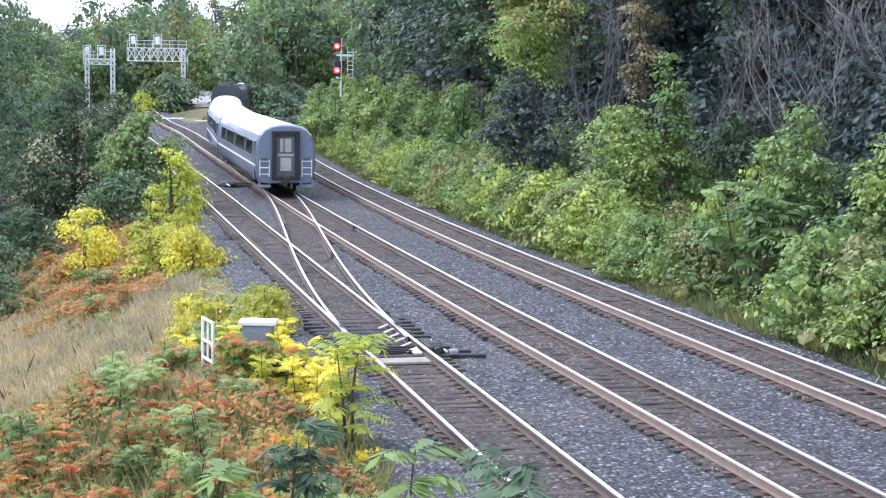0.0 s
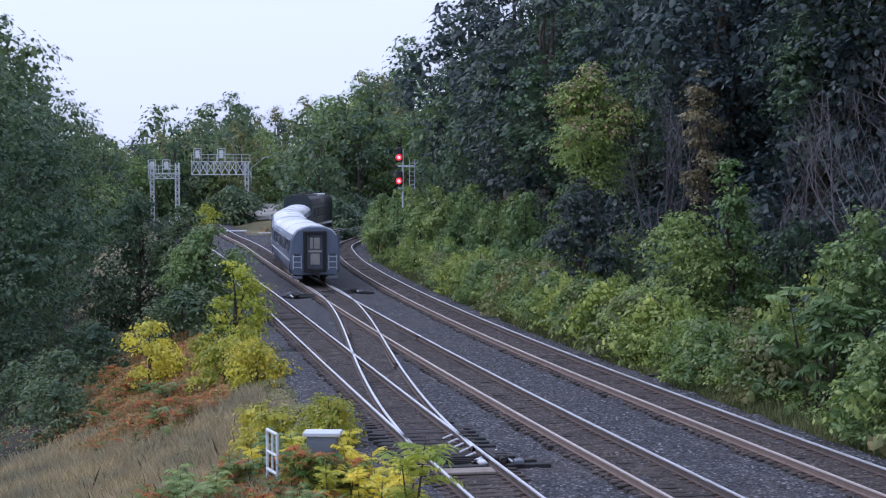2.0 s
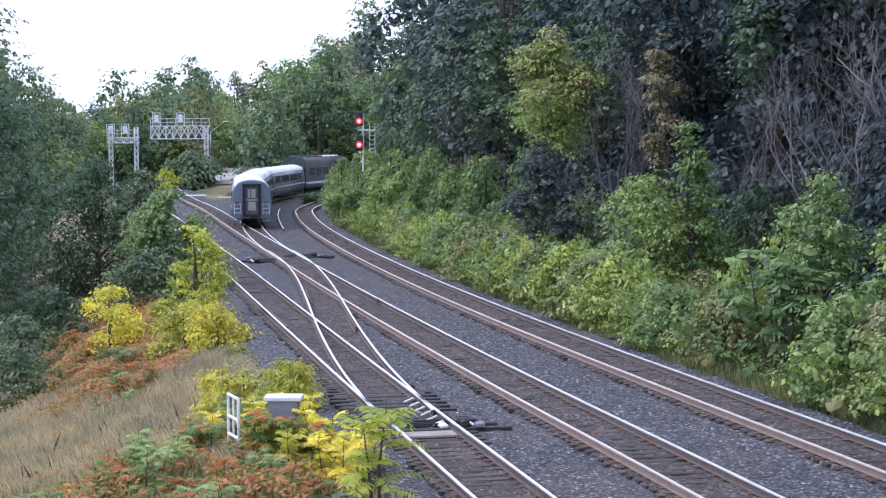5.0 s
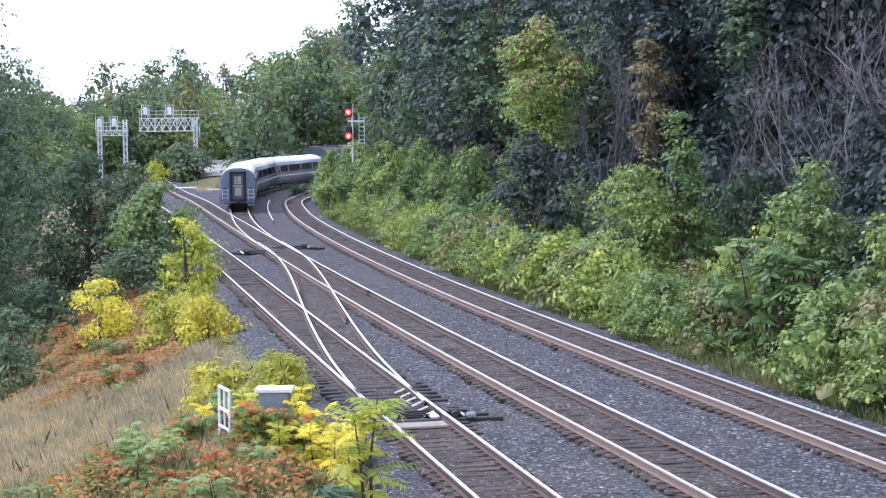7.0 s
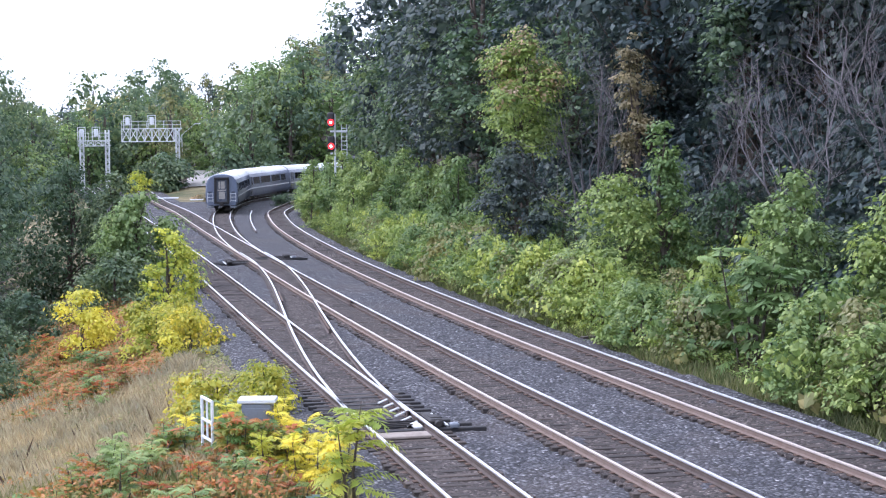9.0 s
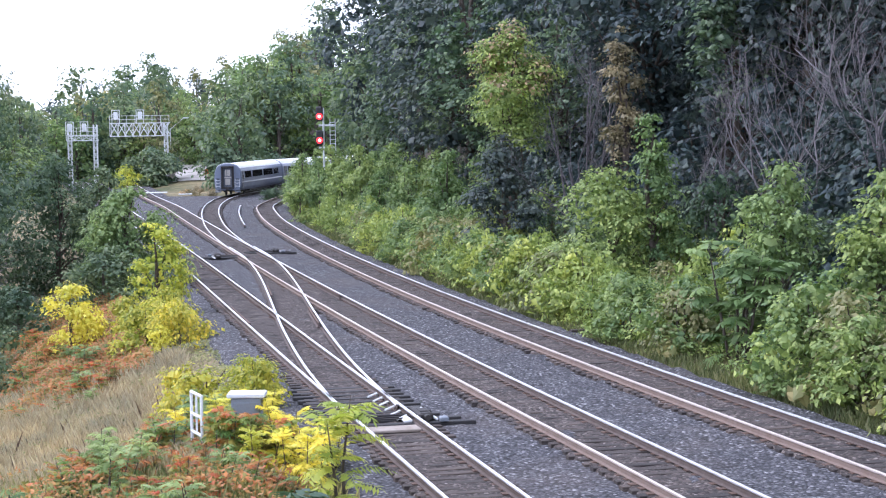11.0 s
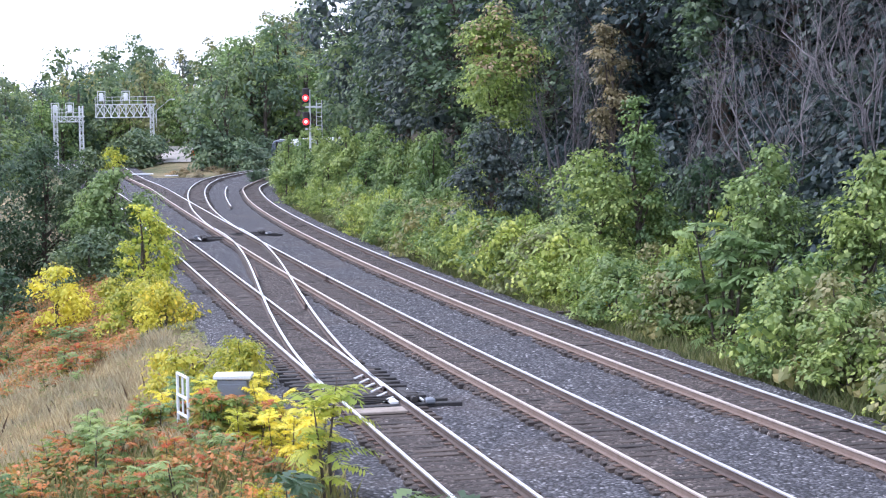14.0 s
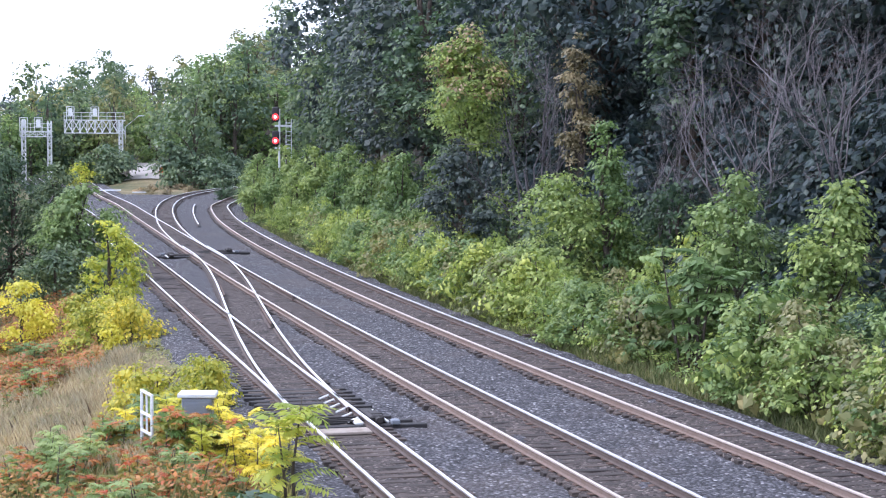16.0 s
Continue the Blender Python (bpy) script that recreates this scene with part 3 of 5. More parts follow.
def locomotive():
    ob = thing("locomotive", Matrix(), "dark diesel passenger locomotive with a sooty roof", "locomotive", "train cars")
    sec = [(1.45, 0.75), (1.5, 1.1), (1.52, 2.2), (1.5, 3.5), (1.42, 4.2), (1.1, 4.52), (0.4, 4.6)]
    part("body", loft("body", sec, -10.3, 9.0, [LOCO_SIDE, LOCO_ROOF], lambda z: 1 if z > 3.5 else 0), None, ob)
    part("nose", loft("nose", sec, 9.0, 10.6, LOCO_SIDE, lambda z: 0, [(9.0, 1.0), (9.7, 0.93), (10.6, 0.72)]), None, ob)
    for y in (-8.2, -5.4, -2.0, 1.6, 5.2):
        bm = bmesh.new()
        box(bm, -0.95, 0.95, y - 1.3, y + 1.3, 4.45, 4.72, 0.08)
        part("roof_hatch", bm, WHITE_PAINT if y > 1 else LOCO_ROOF, ob)
        fan = bmesh.new()
        rod(fan, (0, y, 4.7), (0, y, 4.82), 0.62, 0.6, 16)
        part("fan", fan, UNDER, ob)
    for s in (-1, 1):
        for y in (-7.5, -4.5, -1.5, 1.5, 4.5):
            bm = bmesh.new()
            for z in np.arange(2.3, 3.2, 0.16):
                box(bm, min(s * 1.5, s * 1.545), max(s * 1.5, s * 1.545), y - 1.1, y + 1.1, z, z + 0.09)
            part("side_grille", bm, UNDER, ob)
        bm = bmesh.new()
        box(bm, min(s * 1.5, s * 1.54), max(s * 1.5, s * 1.54), -10.1, 8.5, 1.25, 1.5, 0.01)
        part("stripe", bm, CASE_LID, ob, "pale side stripe")
    bm = bmesh.new()
    box(bm, -0.45, 0.45, -10.36, -10.3, 1.2, 3.2, 0.02)
    part("rear_door", bm, UNDER, ob)
    for s in (-1, 1):
        bm = bmesh.new()
        box(bm, min(s * 0.75, s * 1.1), max(s * 0.75, s * 1.1), -10.36, -10.3, 3.3, 3.42)
        part("rear_lamp", bm, CASE_LID, ob)
    bm = bmesh.new()
    box(bm, -1.2, 1.2, -2.6, 2.6, 0.3, 0.8, 0.08)
    part("fuel_tank", bm, UNDER, ob)
    for y in (-6.7, 6.7):
        bogie(ob, y, 0.5, 1.4)
    return ob


rear_coach = coach("silver-grey passenger coach, last of the train, with a pale roof")
middle_coach = copy_thing(rear_coach, Matrix())
tagged(middle_coach, "silver-grey passenger coach in the middle of the train")
front_coach = copy_thing(rear_coach, Matrix())
tagged(front_coach, "silver-grey passenger coach coupled behind the locomotive")
engine = locomotive()

# ---- signal, gantries and trackside ----


def lattice(bm, a, b, wide, deep, bays, r=0.035):
    """A square lattice girder from a to b."""
    a, b = Vector(a), Vector(b)
    d = (b - a).normalized()
    u = (Vector((0, 0, 1)) if abs(d.z) < 0.5 else Vector((1, 0, 0)))
    w = d.cross(u).normalized()
    corners = [(u * sx * deep + w * sy * wide) * 0.5 for sx, sy in ((-1, -1), (-1, 1), (1, 1), (1, -1))]
    for c in corners:
        rod(bm, a + c, b + c, r * 1.3, None, 4)
    for i in range(bays):
        p, q = a.lerp(b, i / bays), a.lerp(b, (i + 1) / bays)
        for k in range(4):
            c0, c1 = corners[k], corners[(k + 1) % 4]
            rod(bm, p + c0, q + c1, r, None, 4)
            rod(bm, p + c0, p + c1, r * 0.8, None, 4)
    return bm


def signal_head(parent, x, y, z, lit=True):
    bm = bmesh.new()
    box(bm, x - 0.3, x + 0.3, y - 0.12, y + 0.16, z - 0.42, z + 0.85, 0.1)
    head = part("signal_head", bm, BLACK_PAINT, parent, "black signal head with a visor")
    bm = bmesh.new()
    n = 12
    for k in range(n):
        a0, a1 = math.pi * (-0.15 + 1.3 * k / n), math.pi * (-0.15 + 1.3 * (k + 1) / n)
        v = [bm.verts.new((x + math.cos(t) * 0.2, yy, z + math.sin(t) * 0.2)) for t, yy in ((a0, y - 0.12), (a1, y - 0.12), (a1, y - 0.5), (a0, y - 0.5))]
        bm.faces.new(v)
    bmesh.ops.remove_doubles(bm, verts=bm.verts[:], dist=0.001)
    bmesh.ops.solidify(bm, geom=bm.faces[:], thickness=0.012)
    part("visor", bm, BLACK_PAINT, head)
    if lit:
        part("lens", rod(bmesh.new(), (x, y - 0.125, z), (x, y - 0.2, z), 0.27, 0.24, 20), RED_LENS, head, "lit red signal lens")
        part("lamp_core", rod(bmesh.new(), (x, y - 0.2, z), (x, y - 0.23, z), 0.13, 0.11, 14), RED_CORE, head, "bright centre of the lit red lens")
    return head


def mast_signal(x, y, z_low, z_high):
    g = float(land(x, y))
    ob = thing("signal_mast", Matrix(), "trackside signal mast with two lit red heads and a ladder", "railway signal")
    part("mast", rod(bmesh.new(), (x + 0.3, y, g - 0.2), (x + 0.3, y, z_high + 0.7), 0.1, 0.08, 10), GALV, ob)
    bm = bmesh.new()
    for s in (0.85, 1.3):
        rod(bm, (x + s, y + 0.1, g), (x + s, y + 0.1, z_high - 0.2), 0.035, None, 5)
    z = g + 0.3
    while z < z_high - 0.2:
        rod(bm, (x + 0.85, y + 0.1, z), (x + 1.3, y + 0.1, z), 0.025, None, 5)
        z += 0.36
    part("ladder", bm, GALV, ob, "galvanised ladder")
    for z in (z_low - 0.62, z_high - 0.75):
        bm = bmesh.new()
        box(bm, x - 0.1, x + 1.35, y - 0.05, y + 0.15, z - 0.08, z + 0.08, 0.01)
        part("bracket", bm, GALV, ob)
    for z in (z_low, z_high):
        signal_head(ob, x - 0.02, y - 0.1, z)
    return ob


mast_signal(-12.0, 148, 6.33, 8.33)


def gantry(x0, x1, y, z0, z1, post, heads, label, twin=False):
    """A lattice signal bridge or bracket: truss, legs, rails and unlit heads seen from behind."""
    ob = thing("signal_gantry", Matrix(), label, "signal gantry", "signal gantries")
    part("truss", lattice(bmesh.new(), (x0, y, (z0 + z1) / 2), (x1, y, (z0 + z1) / 2), 1.0, z1 - z0, max(3, int((x1 - x0) / 1.0)), 0.07), WHITE_PAINT, ob, "pale lattice truss")
    for p in post:
        part("leg", lattice(bmesh.new(), (p, y, float(land(p, y)) - 0.2), (p, y, z1 + (1.5 if z1 < 8 else 0)), 0.5, 0.5, 10, 0.055), WHITE_PAINT, ob)
    bm = bmesh.new()
    for z in (z1 + 0.55, z1 + 1.1):
        rod(bm, (x0, y - 0.6, z), (x1, y - 0.6, z), 0.045, None, 4)
    k = int((x1 - x0) / 1.2)
    for i in range(k + 1):
        xx = x0 + (x1 - x0) * i / k
        rod(bm, (xx, y - 0.6, z1 - 0.1), (xx, y - 0.6, z1 + 1.1), 0.045, None, 4)
    part("handrail", bm, WHITE_PAINT, ob)
    for hx in heads:
        bm = bmesh.new()
        for s in (-0.55, 0.55):
            rod(bm, (hx + s, y, z1), (hx + s, y, z1 + 2.0), 0.06, None, 4)
        for z in (z1 + 0.7, z1 + 1.35, z1 + 1.95):
            rod(bm, (hx - 0.55, y, z), (hx + 0.55, y, z), 0.06, None, 4)
        box(bm, hx - 0.28, hx + 0.28, y - 0.2, y + 0.2, z1 + 0.6, z1 + 1.7, 0.05)
        part("signal_cage", bm, WHITE_PAINT, ob, "pale cage with the back of a signal head")
    return ob


gantry(-52.0, -43.2, 259, 6.9, 8.8, (-43.8,), (-51.2, -47.6), "pale lattice cantilever gantry over the tracks, signals facing away")
gantry(-56.9, -52.4, 252, 6.35, 7.1, (-56.5, -52.8), (-56.5, -54.4), "pale lattice bracket gantry on two legs")


def relay_case(x, y):
    g = float(land(x, y))
    ob = thing("relay_case", Matrix(), "grey metal relay case with a pale lid among shrubs", "equipment cabinet")
    bm = bmesh.new()
    box(bm, x - 0.33, x + 0.33, y - 0.25, y + 0.25, g - 0.1, 1.1, 0.02)
    part("cabinet_body", bm, CASE_GREY, ob)
    bm = bmesh.new()
    box(bm, x - 0.42, x + 0.42, y - 0.29, y + 0.29, 1.1, 1.2, 0.02)
    part("lid", bm, CASE_LID, ob, "pale overhanging metal lid")
    bm = bmesh.new()
    box(bm, x - 0.27, x + 0.27, y - 0.275, y - 0.252, g + 0.35, 1.0, 0.008)
    door = part("cabinet_door", bm, CASE_GREY, ob)
    part("handle", rod(bmesh.new(), (x + 0.2, y - 0.3, 0.55), (x + 0.2, y - 0.3, 0.72), 0.015, None, 6), IRON, door)
    return ob


relay_case(-4.85, 38.5)


def pipe_guard(x, y):
    """A guard frame of white pipe with two bays."""
    ob = thing("guard_rail", pose(x, y, 0, 0, 0, -66), "white pipe guard frame leaning beside the relay case", "railing")
    g = float(land(x, y))
    for xx in (-0.42, 0.42):
        part("post", rod(bmesh.new(), (xx, 0, g - 0.1), (xx, 0, 1.22), 0.035, None, 8), WHITE_PAINT, ob)
    for z in (0.32, 0.72, 1.2):
        part("bar", rod(bmesh.new(), (-0.42, 0, z), (0.42, 0, z), 0.035, None, 8), WHITE_PAINT, ob)
    part("bar", rod(bmesh.new(), (0, 0, 0.3), (0, 0, 1.2), 0.025, None, 8), WHITE_PAINT, ob)
    return ob


pipe_guard(-5.95, 38.3)


def switch_gear(x, y, turn, label, size=1.0):
    """A switch machine on long ties along the rail, with throw rods, a cable trough and a junction box."""
    ob = thing("switch_machine", pose(x, y, -0.2, 0, 0, turn) @ Matrix.Scale(size, 4), label, "switch machine", "switch machines")
    for i, (dy, reach) in enumerate(((-0.5, 0.72), (0.12, 0.5), (0.74, 0.1))):
        bm = bmesh.new()
        box(bm, -2.3, reach, dy - 0.13, dy + 0.13, -0.1, 0.035 + 0.008 * i, 0.015)
        part("long_tie", bm, UNDER, ob, "oil-blackened long tie")
    bm = bmesh.new()
    box(bm, -0.66, -0.3, -0.42, 0.5, 0.05, 0.24, 0.05)
    box(bm, -0.6, -0.34, 0.5, 1.15, 0.05, 0.19, 0.04)
    rod(bm, (-0.48, -0.42, 0.14), (-0.48, -0.62, 0.14), 0.08, None, 10)
    case = part("motor_case", bm, IRON, ob, "dark cast motor case")
    bm = bmesh.new()
    box(bm, -0.6, -0.36, -0.2, 0.25, 0.235, 0.262, 0.01)
    part("case_lid", bm, IRON, case)
    part("cable_trough", box(bmesh.new(), -0.24, -0.17, -0.35, 1.5, 0.03, 0.09, 0.015), WHITE_PAINT, ob, "pale cable trough along the machine")
    part("junction_box", box(bmesh.new(), -0.2, 0.02, -0.72, -0.48, 0.04, 0.17, 0.03), CASE_GREY, ob, "small grey junction box")
    for dy in (-0.2, 0.05, 0.35):
        part("throw_rod", rod(bmesh.new(), (-2.0, dy, 0.1), (-0.6, dy, 0.1), 0.025, None, 6), IRON, ob)
    return ob


sx, sy = float(track_c(43.0)), 43.0
switch_gear(sx + 1.55, sy, heading(track_c, sy), "dark switch machine on long ties beside the points")
switch_gear(float(track_b(103)) + 1.9, 105, heading(track_b, 105), "small dark switch machine beside far points")
switch_gear(float(track_b(103)) - 2.0, 101, 180 + heading(track_b, 101), "dark switch box on long ties by far points")
points = thing("switch_points", Matrix(), "oily black ties and pale heater fittings at the points", "railway switch")
for i in range(11):
    py = 42.2 + i * 0.62
    bm = box(bmesh.new(), -1.45 - 0.04 * (i % 3), 1.5 + 0.05 * (i % 2), -0.12, 0.12, -0.16, 0.0, 0.012)
    t = part("long_tie", bm, UNDER, points, "oil-blackened long tie")
    t.matrix_basis = pose(float(track_c(py)), py, -0.188, 0, 0, heading(track_c, py) + (i * 37 % 5 - 2) * 0.5)
for i in range(6):
    py = 42.6 + i * 0.75
    bm = rod(bmesh.new(), (0.36, 0, 0.03), (0.62, 0.12, 0.1), 0.03, None, 6)
    rod(bm, (0.62, 0.12, 0.1), (0.68, 0.3, 0.02), 0.03, None, 6)
    c = part("rail_brace", bm, WHITE_PAINT, points, "pale heater and rail brace")
    c.matrix_basis = pose(float(track_c(py)), py, -0.18, 0, 0, heading(track_c, py))
bm = box(bmesh.new(), 0.45, 0.66, -0.25, 0.25, 0, 0.1, 0.03)
c = part("heater_end", bm, WHITE_PAINT, points, "pale end fitting of the point heater")
c.matrix_basis = pose(float(track_c(42.4)), 42.4, -0.18, 0, 0, heading(track_c, 42.4))
bm = box(bmesh.new(), -0.62, 0.62, -0.32, 0.32, -0.02, 0.05, 0.015)
cover = tagged(new("cover_board", bm_mesh("cover_board", bm, BOARD)), "greyed wooden cover board between the rails", "board")
cover.matrix_basis = pose(float(track_c(41.3)), 41.3, -0.17, 0, 0, heading(track_c, 41.3))


def bar_between(x, y, length, turn, name, label, category, mat, size=(0.12, 0.12), z=-0.2):
    bm = box(bmesh.new(), -length / 2, length / 2, -size[0] / 2, size[0] / 2, 0, size[1], 0.012)
    ob = tagged(new(name, bm_mesh(name, bm, mat)), label, category)
    ob.matrix_basis = pose(x, y, z, 0, 0, turn)
    return ob


bar_between(float(track_a(62)) + 2.9, 62.5, 1.6, 20, "old_tie", "dark discarded tie lying by the weeds", "wooden tie", TIE, (0.24, 0.2), -0.42)
bar_between(float(track_a(38.5)) + 2.7, 38.6, 2.2, 30, "old_tie", "dark discarded tie half under weeds", "wooden tie", TIE, (0.24, 0.2), -0.4)

panel = bar_between(-38.6, 214, 4.6, 4, "crossing_panel", "pale crossing panel across far rails", "crossing panel", CASE_LID, (1.6, 0.1), -0.1)
bar_between(-33.2, 209, 1.6, 10, "crossing_panel", "short pale board beside far rails", "crossing panel", CASE_LID, (0.9, 0.1), -0.16)

# gravel road and distance
road_y = np.arange(250, 292, 3.0)
road_x = -40.0 - (road_y - 256) * 0.125 + 0.8 * np.sin((road_y - 256) * 0.05)
rv, rf = [], []
for i, (x, y) in enumerate(zip(road_x, road_y)):
    for j in range(5):
        xx = x - 2.6 + j * 1.3
        rv.append((xx, y, float(land(xx, y)) + 0.12 + 0.01 * ((i * 7 + j * 3) % 5)))
for i in range(len(road_y) - 1):
    for j in range(4):
        k = i * 5 + j
        rf.append((k, k + 1, k + 6, k + 5))
tagged(new("gravel_road", raw_mesh("gravel_road", rv, rf, GRAVEL, True)), "pale sunlit gravel service road", "road", kind="structure")

barrel = thing("traffic_barrel", pose(-37.6, 258, float(land(-37.6, 258))), "faded orange plastic marker barrel by the gravel road", "barrel")
part("drum", rod(bmesh.new(), (0, 0, 0), (0, 0, 1.1), 0.42, 0.36, 14), ORANGE, barrel)
part("collar", rod(bmesh.new(), (0, 0, 1.1), (0, 0, 1.25), 0.2, 0.14, 10), ORANGE, barrel)

lamp = thing("street_lamp", pose(-45.83, 275, 1.72), "grey street lamp with a long arm beside the gravel road", "street lamp")
part("pole", rod(bmesh.new(), (0, 0, -0.2), (0, 0, 6.21), 0.11, 0.07, 8), GALV, lamp)
part("arm", rod(bmesh.new(), (0, 0, 6.16), (2.15, 0, 7.90), 0.06, 0.045, 6), GALV, lamp)
part("lamp_head", box(bmesh.new(), 2.05, 3.05, -0.16, 0.16, 7.82, 7.98, 0.04), GALV, lamp, "flat pale lamp head")

tower = thing("apartment_building", pose(-205, 1150, 15), "pale far tower block above the treeline", "building")
bm = bmesh.new()
box(bm, -6, 6, -5, 5, 0, 24, 0.1)
wall = part("wall", bm, CONCRETE, tower)
for s in range(6):
    for k in range(3):
        bm = bmesh.new()
        box(bm, -4.6 + k * 3.6, -2.6 + k * 3.6, -5.06, -4.98, 3 + s * 3.4, 4.6 + s * 3.4)
        part("window", bm, GLASS_DARK, wall)
bm = bmesh.new()
box(bm, -6.3, 6.3, -5.3, 5.3, 24, 24.6)
part("roof", bm, CONCRETE, tower)

# ---- vegetation ----
def kites(at, nrm, t, L, slim):
    """Folded leaf blades with their middles, normals and lengths."""
    t = t - nrm * (t * nrm).sum(1)[:, None]
    t /= np.linalg.norm(t, axis=1)[:, None] + 1e-9
    side = np.cross(nrm, t)
    L = L[:, None]
    return np.stack([at - t * L * 0.5, at + side * L * slim * 0.5 - nrm * L * 0.1, at + t * L * 0.5 - np.array([0, 0, 0.14]) * L, at - side * L * slim * 0.5 - nrm * L * 0.1], 1)


def leaf_cloud(rng, puffs, n, size, name, mat, droop=0.25, shell=0.78, slim=0.7, spray=11, core=0.11):
    """Leaves in flat sprays over rounded boughs, round larger inner leaves added to block light."""
    c = np.array([p[0] for p in puffs], float)
    r = np.array([p[1] if isinstance(p[1], (tuple, list)) else (p[1],) * 3 for p in puffs], float)
    w = (r[:, 0] * r[:, 1]) ** 0.9
    m = max(1, n // spray)
    k = rng.choice(len(puffs), m, p=w / w.sum())
    d = rng.normal(size=(m, 3))
    d[:, 2] += 0.3
    d /= np.linalg.norm(d, axis=1)[:, None]
    centre = c[k] + d * r[k] * (shell + (1.12 - shell) * rng.random(m) ** 0.7)[:, None]
    wide = size * rng.uniform(0.8, 1.7, m)
    face = d * 0.55 + np.array([0, 0, 0.8]) + rng.normal(0, 0.22, (m, 3))
    i = np.repeat(np.arange(m), spray)
    off = rng.normal(0, 1, (m * spray, 3)) * wide[i][:, None] * np.array([1, 1, 0.32])
    off[:, 2] -= droop * (off[:, 0] ** 2 + off[:, 1] ** 2) / (wide[i] * 2.2)
    nrm = face[i] + rng.normal(0, 0.3, (m * spray, 3)) + off / wide[i][:, None] * 0.18
    nrm /= np.linalg.norm(nrm, axis=1)[:, None]
    out = off + d[i] * wide[i][:, None] * 0.6 + rng.normal(0, 0.35, (m * spray, 3)) * wide[i][:, None] - np.array([0, 0, droop]) * wide[i][:, None]
    v = kites(centre[i] + off, nrm, out, size * rng.uniform(0.6, 1.3, m * spray), slim)
    # oversized leaves added inside the boughs to darken the crown's depth
    q = int(n * core)
    if q:
        k = rng.choice(len(puffs), q, p=w / w.sum())
        d = rng.normal(size=(q, 3))
        d /= np.linalg.norm(d, axis=1)[:, None]
        nrm = d + rng.normal(0, 0.3, (q, 3))
        nrm /= np.linalg.norm(nrm, axis=1)[:, None]
        inner = kites(c[k] + d * r[k] * rng.uniform(0.35, 0.7, q)[:, None], nrm, rng.normal(size=(q, 3)), np.minimum(size * 2.1, r[k].min(1)) * rng.uniform(0.7, 1.1, q), 0.8)
        v = np.concatenate([v, inner])
    i = np.arange(len(v))[:, None] * 4
    return raw_mesh(name, v.reshape(-1, 3), i + np.array([[0, 1, 2, 3]]), mat)


def limb(verts, faces, pts, radii, sides=5):
    """A tapered bent tube through the points."""
    base = len(verts)
    pts = [Vector(p) for p in pts]
    for i, (p, r) in enumerate(zip(pts, radii)):
        d = (pts[min(i + 1, len(pts) - 1)] - pts[max(i - 1, 0)]).normalized()
        u = d.orthogonal().normalized()
        w = d.cross(u)
        for j in range(sides):
            q = p + (u * math.cos(2 * math.pi * j / sides) + w * math.sin(2 * math.pi * j / sides)) * r
            verts.append(tuple(q))
    for i in range(len(pts) - 1):
        for j in range(sides):
            faces.append((base + i * sides + j, base + i * sides + (j + 1) % sides, base + (i + 1) * sides + (j + 1) % sides, base + (i + 1) * sides + j))


def wood(rng, height, radius, ends, name, mat, lean=0.03, stem=0.9):
    """Trunk and limbs that reach towards the given points."""
    v, f = [], []
    sway = [Vector((rng.normal(0, lean * height) * k, rng.normal(0, lean * height) * k, 0)) for k in (0, 0.3, 0.7, 1.0)]
    spine = [Vector((0, 0, -0.3)) + sway[0], Vector((0, 0, height * 0.3)) + sway[1], Vector((0, 0, height * 0.62)) + sway[2], Vector((0, 0, height * stem)) + sway[3]]
    limb(v, f, spine, [radius * 1.25, radius * 0.85, radius * 0.5, radius * 0.12], 7)
    for e in ends:
        e = Vector(e)
        k = min(0.85, max(0.18, (e.z / height) * rng.uniform(0.45, 0.75)))
        seg = min(2, int(k * 3))
        s = spine[seg].lerp(spine[seg + 1], k * 3 - seg)
        mid = s.lerp(e, 0.5) + Vector((rng.normal(0, 0.06), rng.normal(0, 0.06), 0.08)) * (e - s).length
        limb(v, f, [s, mid, e], [radius * 0.38, radius * 0.22, radius * 0.05], 4)
    return raw_mesh(name, v, f, mat, True)


def tree(name, seed, height, spread, leaves, leaf, mat, label, category="tree", low=0.25, puff=0.36, count=16, bark=None, top=None, droop=0.25):
    rng = np.random.default_rng(seed)
    puffs = []
    for i in range(count):
        h = low + (1 - low) * ((i + rng.random()) / count)
        profile = math.sin(math.pi * min(1, max(0.08, (h - low) / (1 - low) * 0.86 + 0.14))) ** 0.7
        a = rng.random() * 2 * math.pi
        q = spread * profile * rng.uniform(0.35, 0.85)
        r = spread * puff * rng.uniform(0.7, 1.25) * (0.65 + 0.35 * profile)
        puffs.append(((math.cos(a) * q, math.sin(a) * q, height * h - r * 0.4), (r, r, r * rng.uniform(0.6, 0.85))))
    puffs.append(((0, 0, height * (low + 1) / 2), (spread * 0.5, spread * 0.5, height * (1 - low) * 0.36)))
    ob = thing(name, Matrix(), label, category)
    part("trunk", wood(rng, height, 0.02 * height + 0.02, [p[0] for p in puffs[:-1:2]], "trunk", bark or BARK), None, ob)
    crown = part("crown", leaf_cloud(rng, puffs, leaves, leaf, "crown", mat, droop), None, ob)
    if top:
        high = [p for p in puffs if p[0][2] > height * 0.72]
        part("crown_top", leaf_cloud(rng, high, leaves // 5, leaf, "crown_top", top, droop), None, ob, "browning leaves at the crown's top")
    return ob


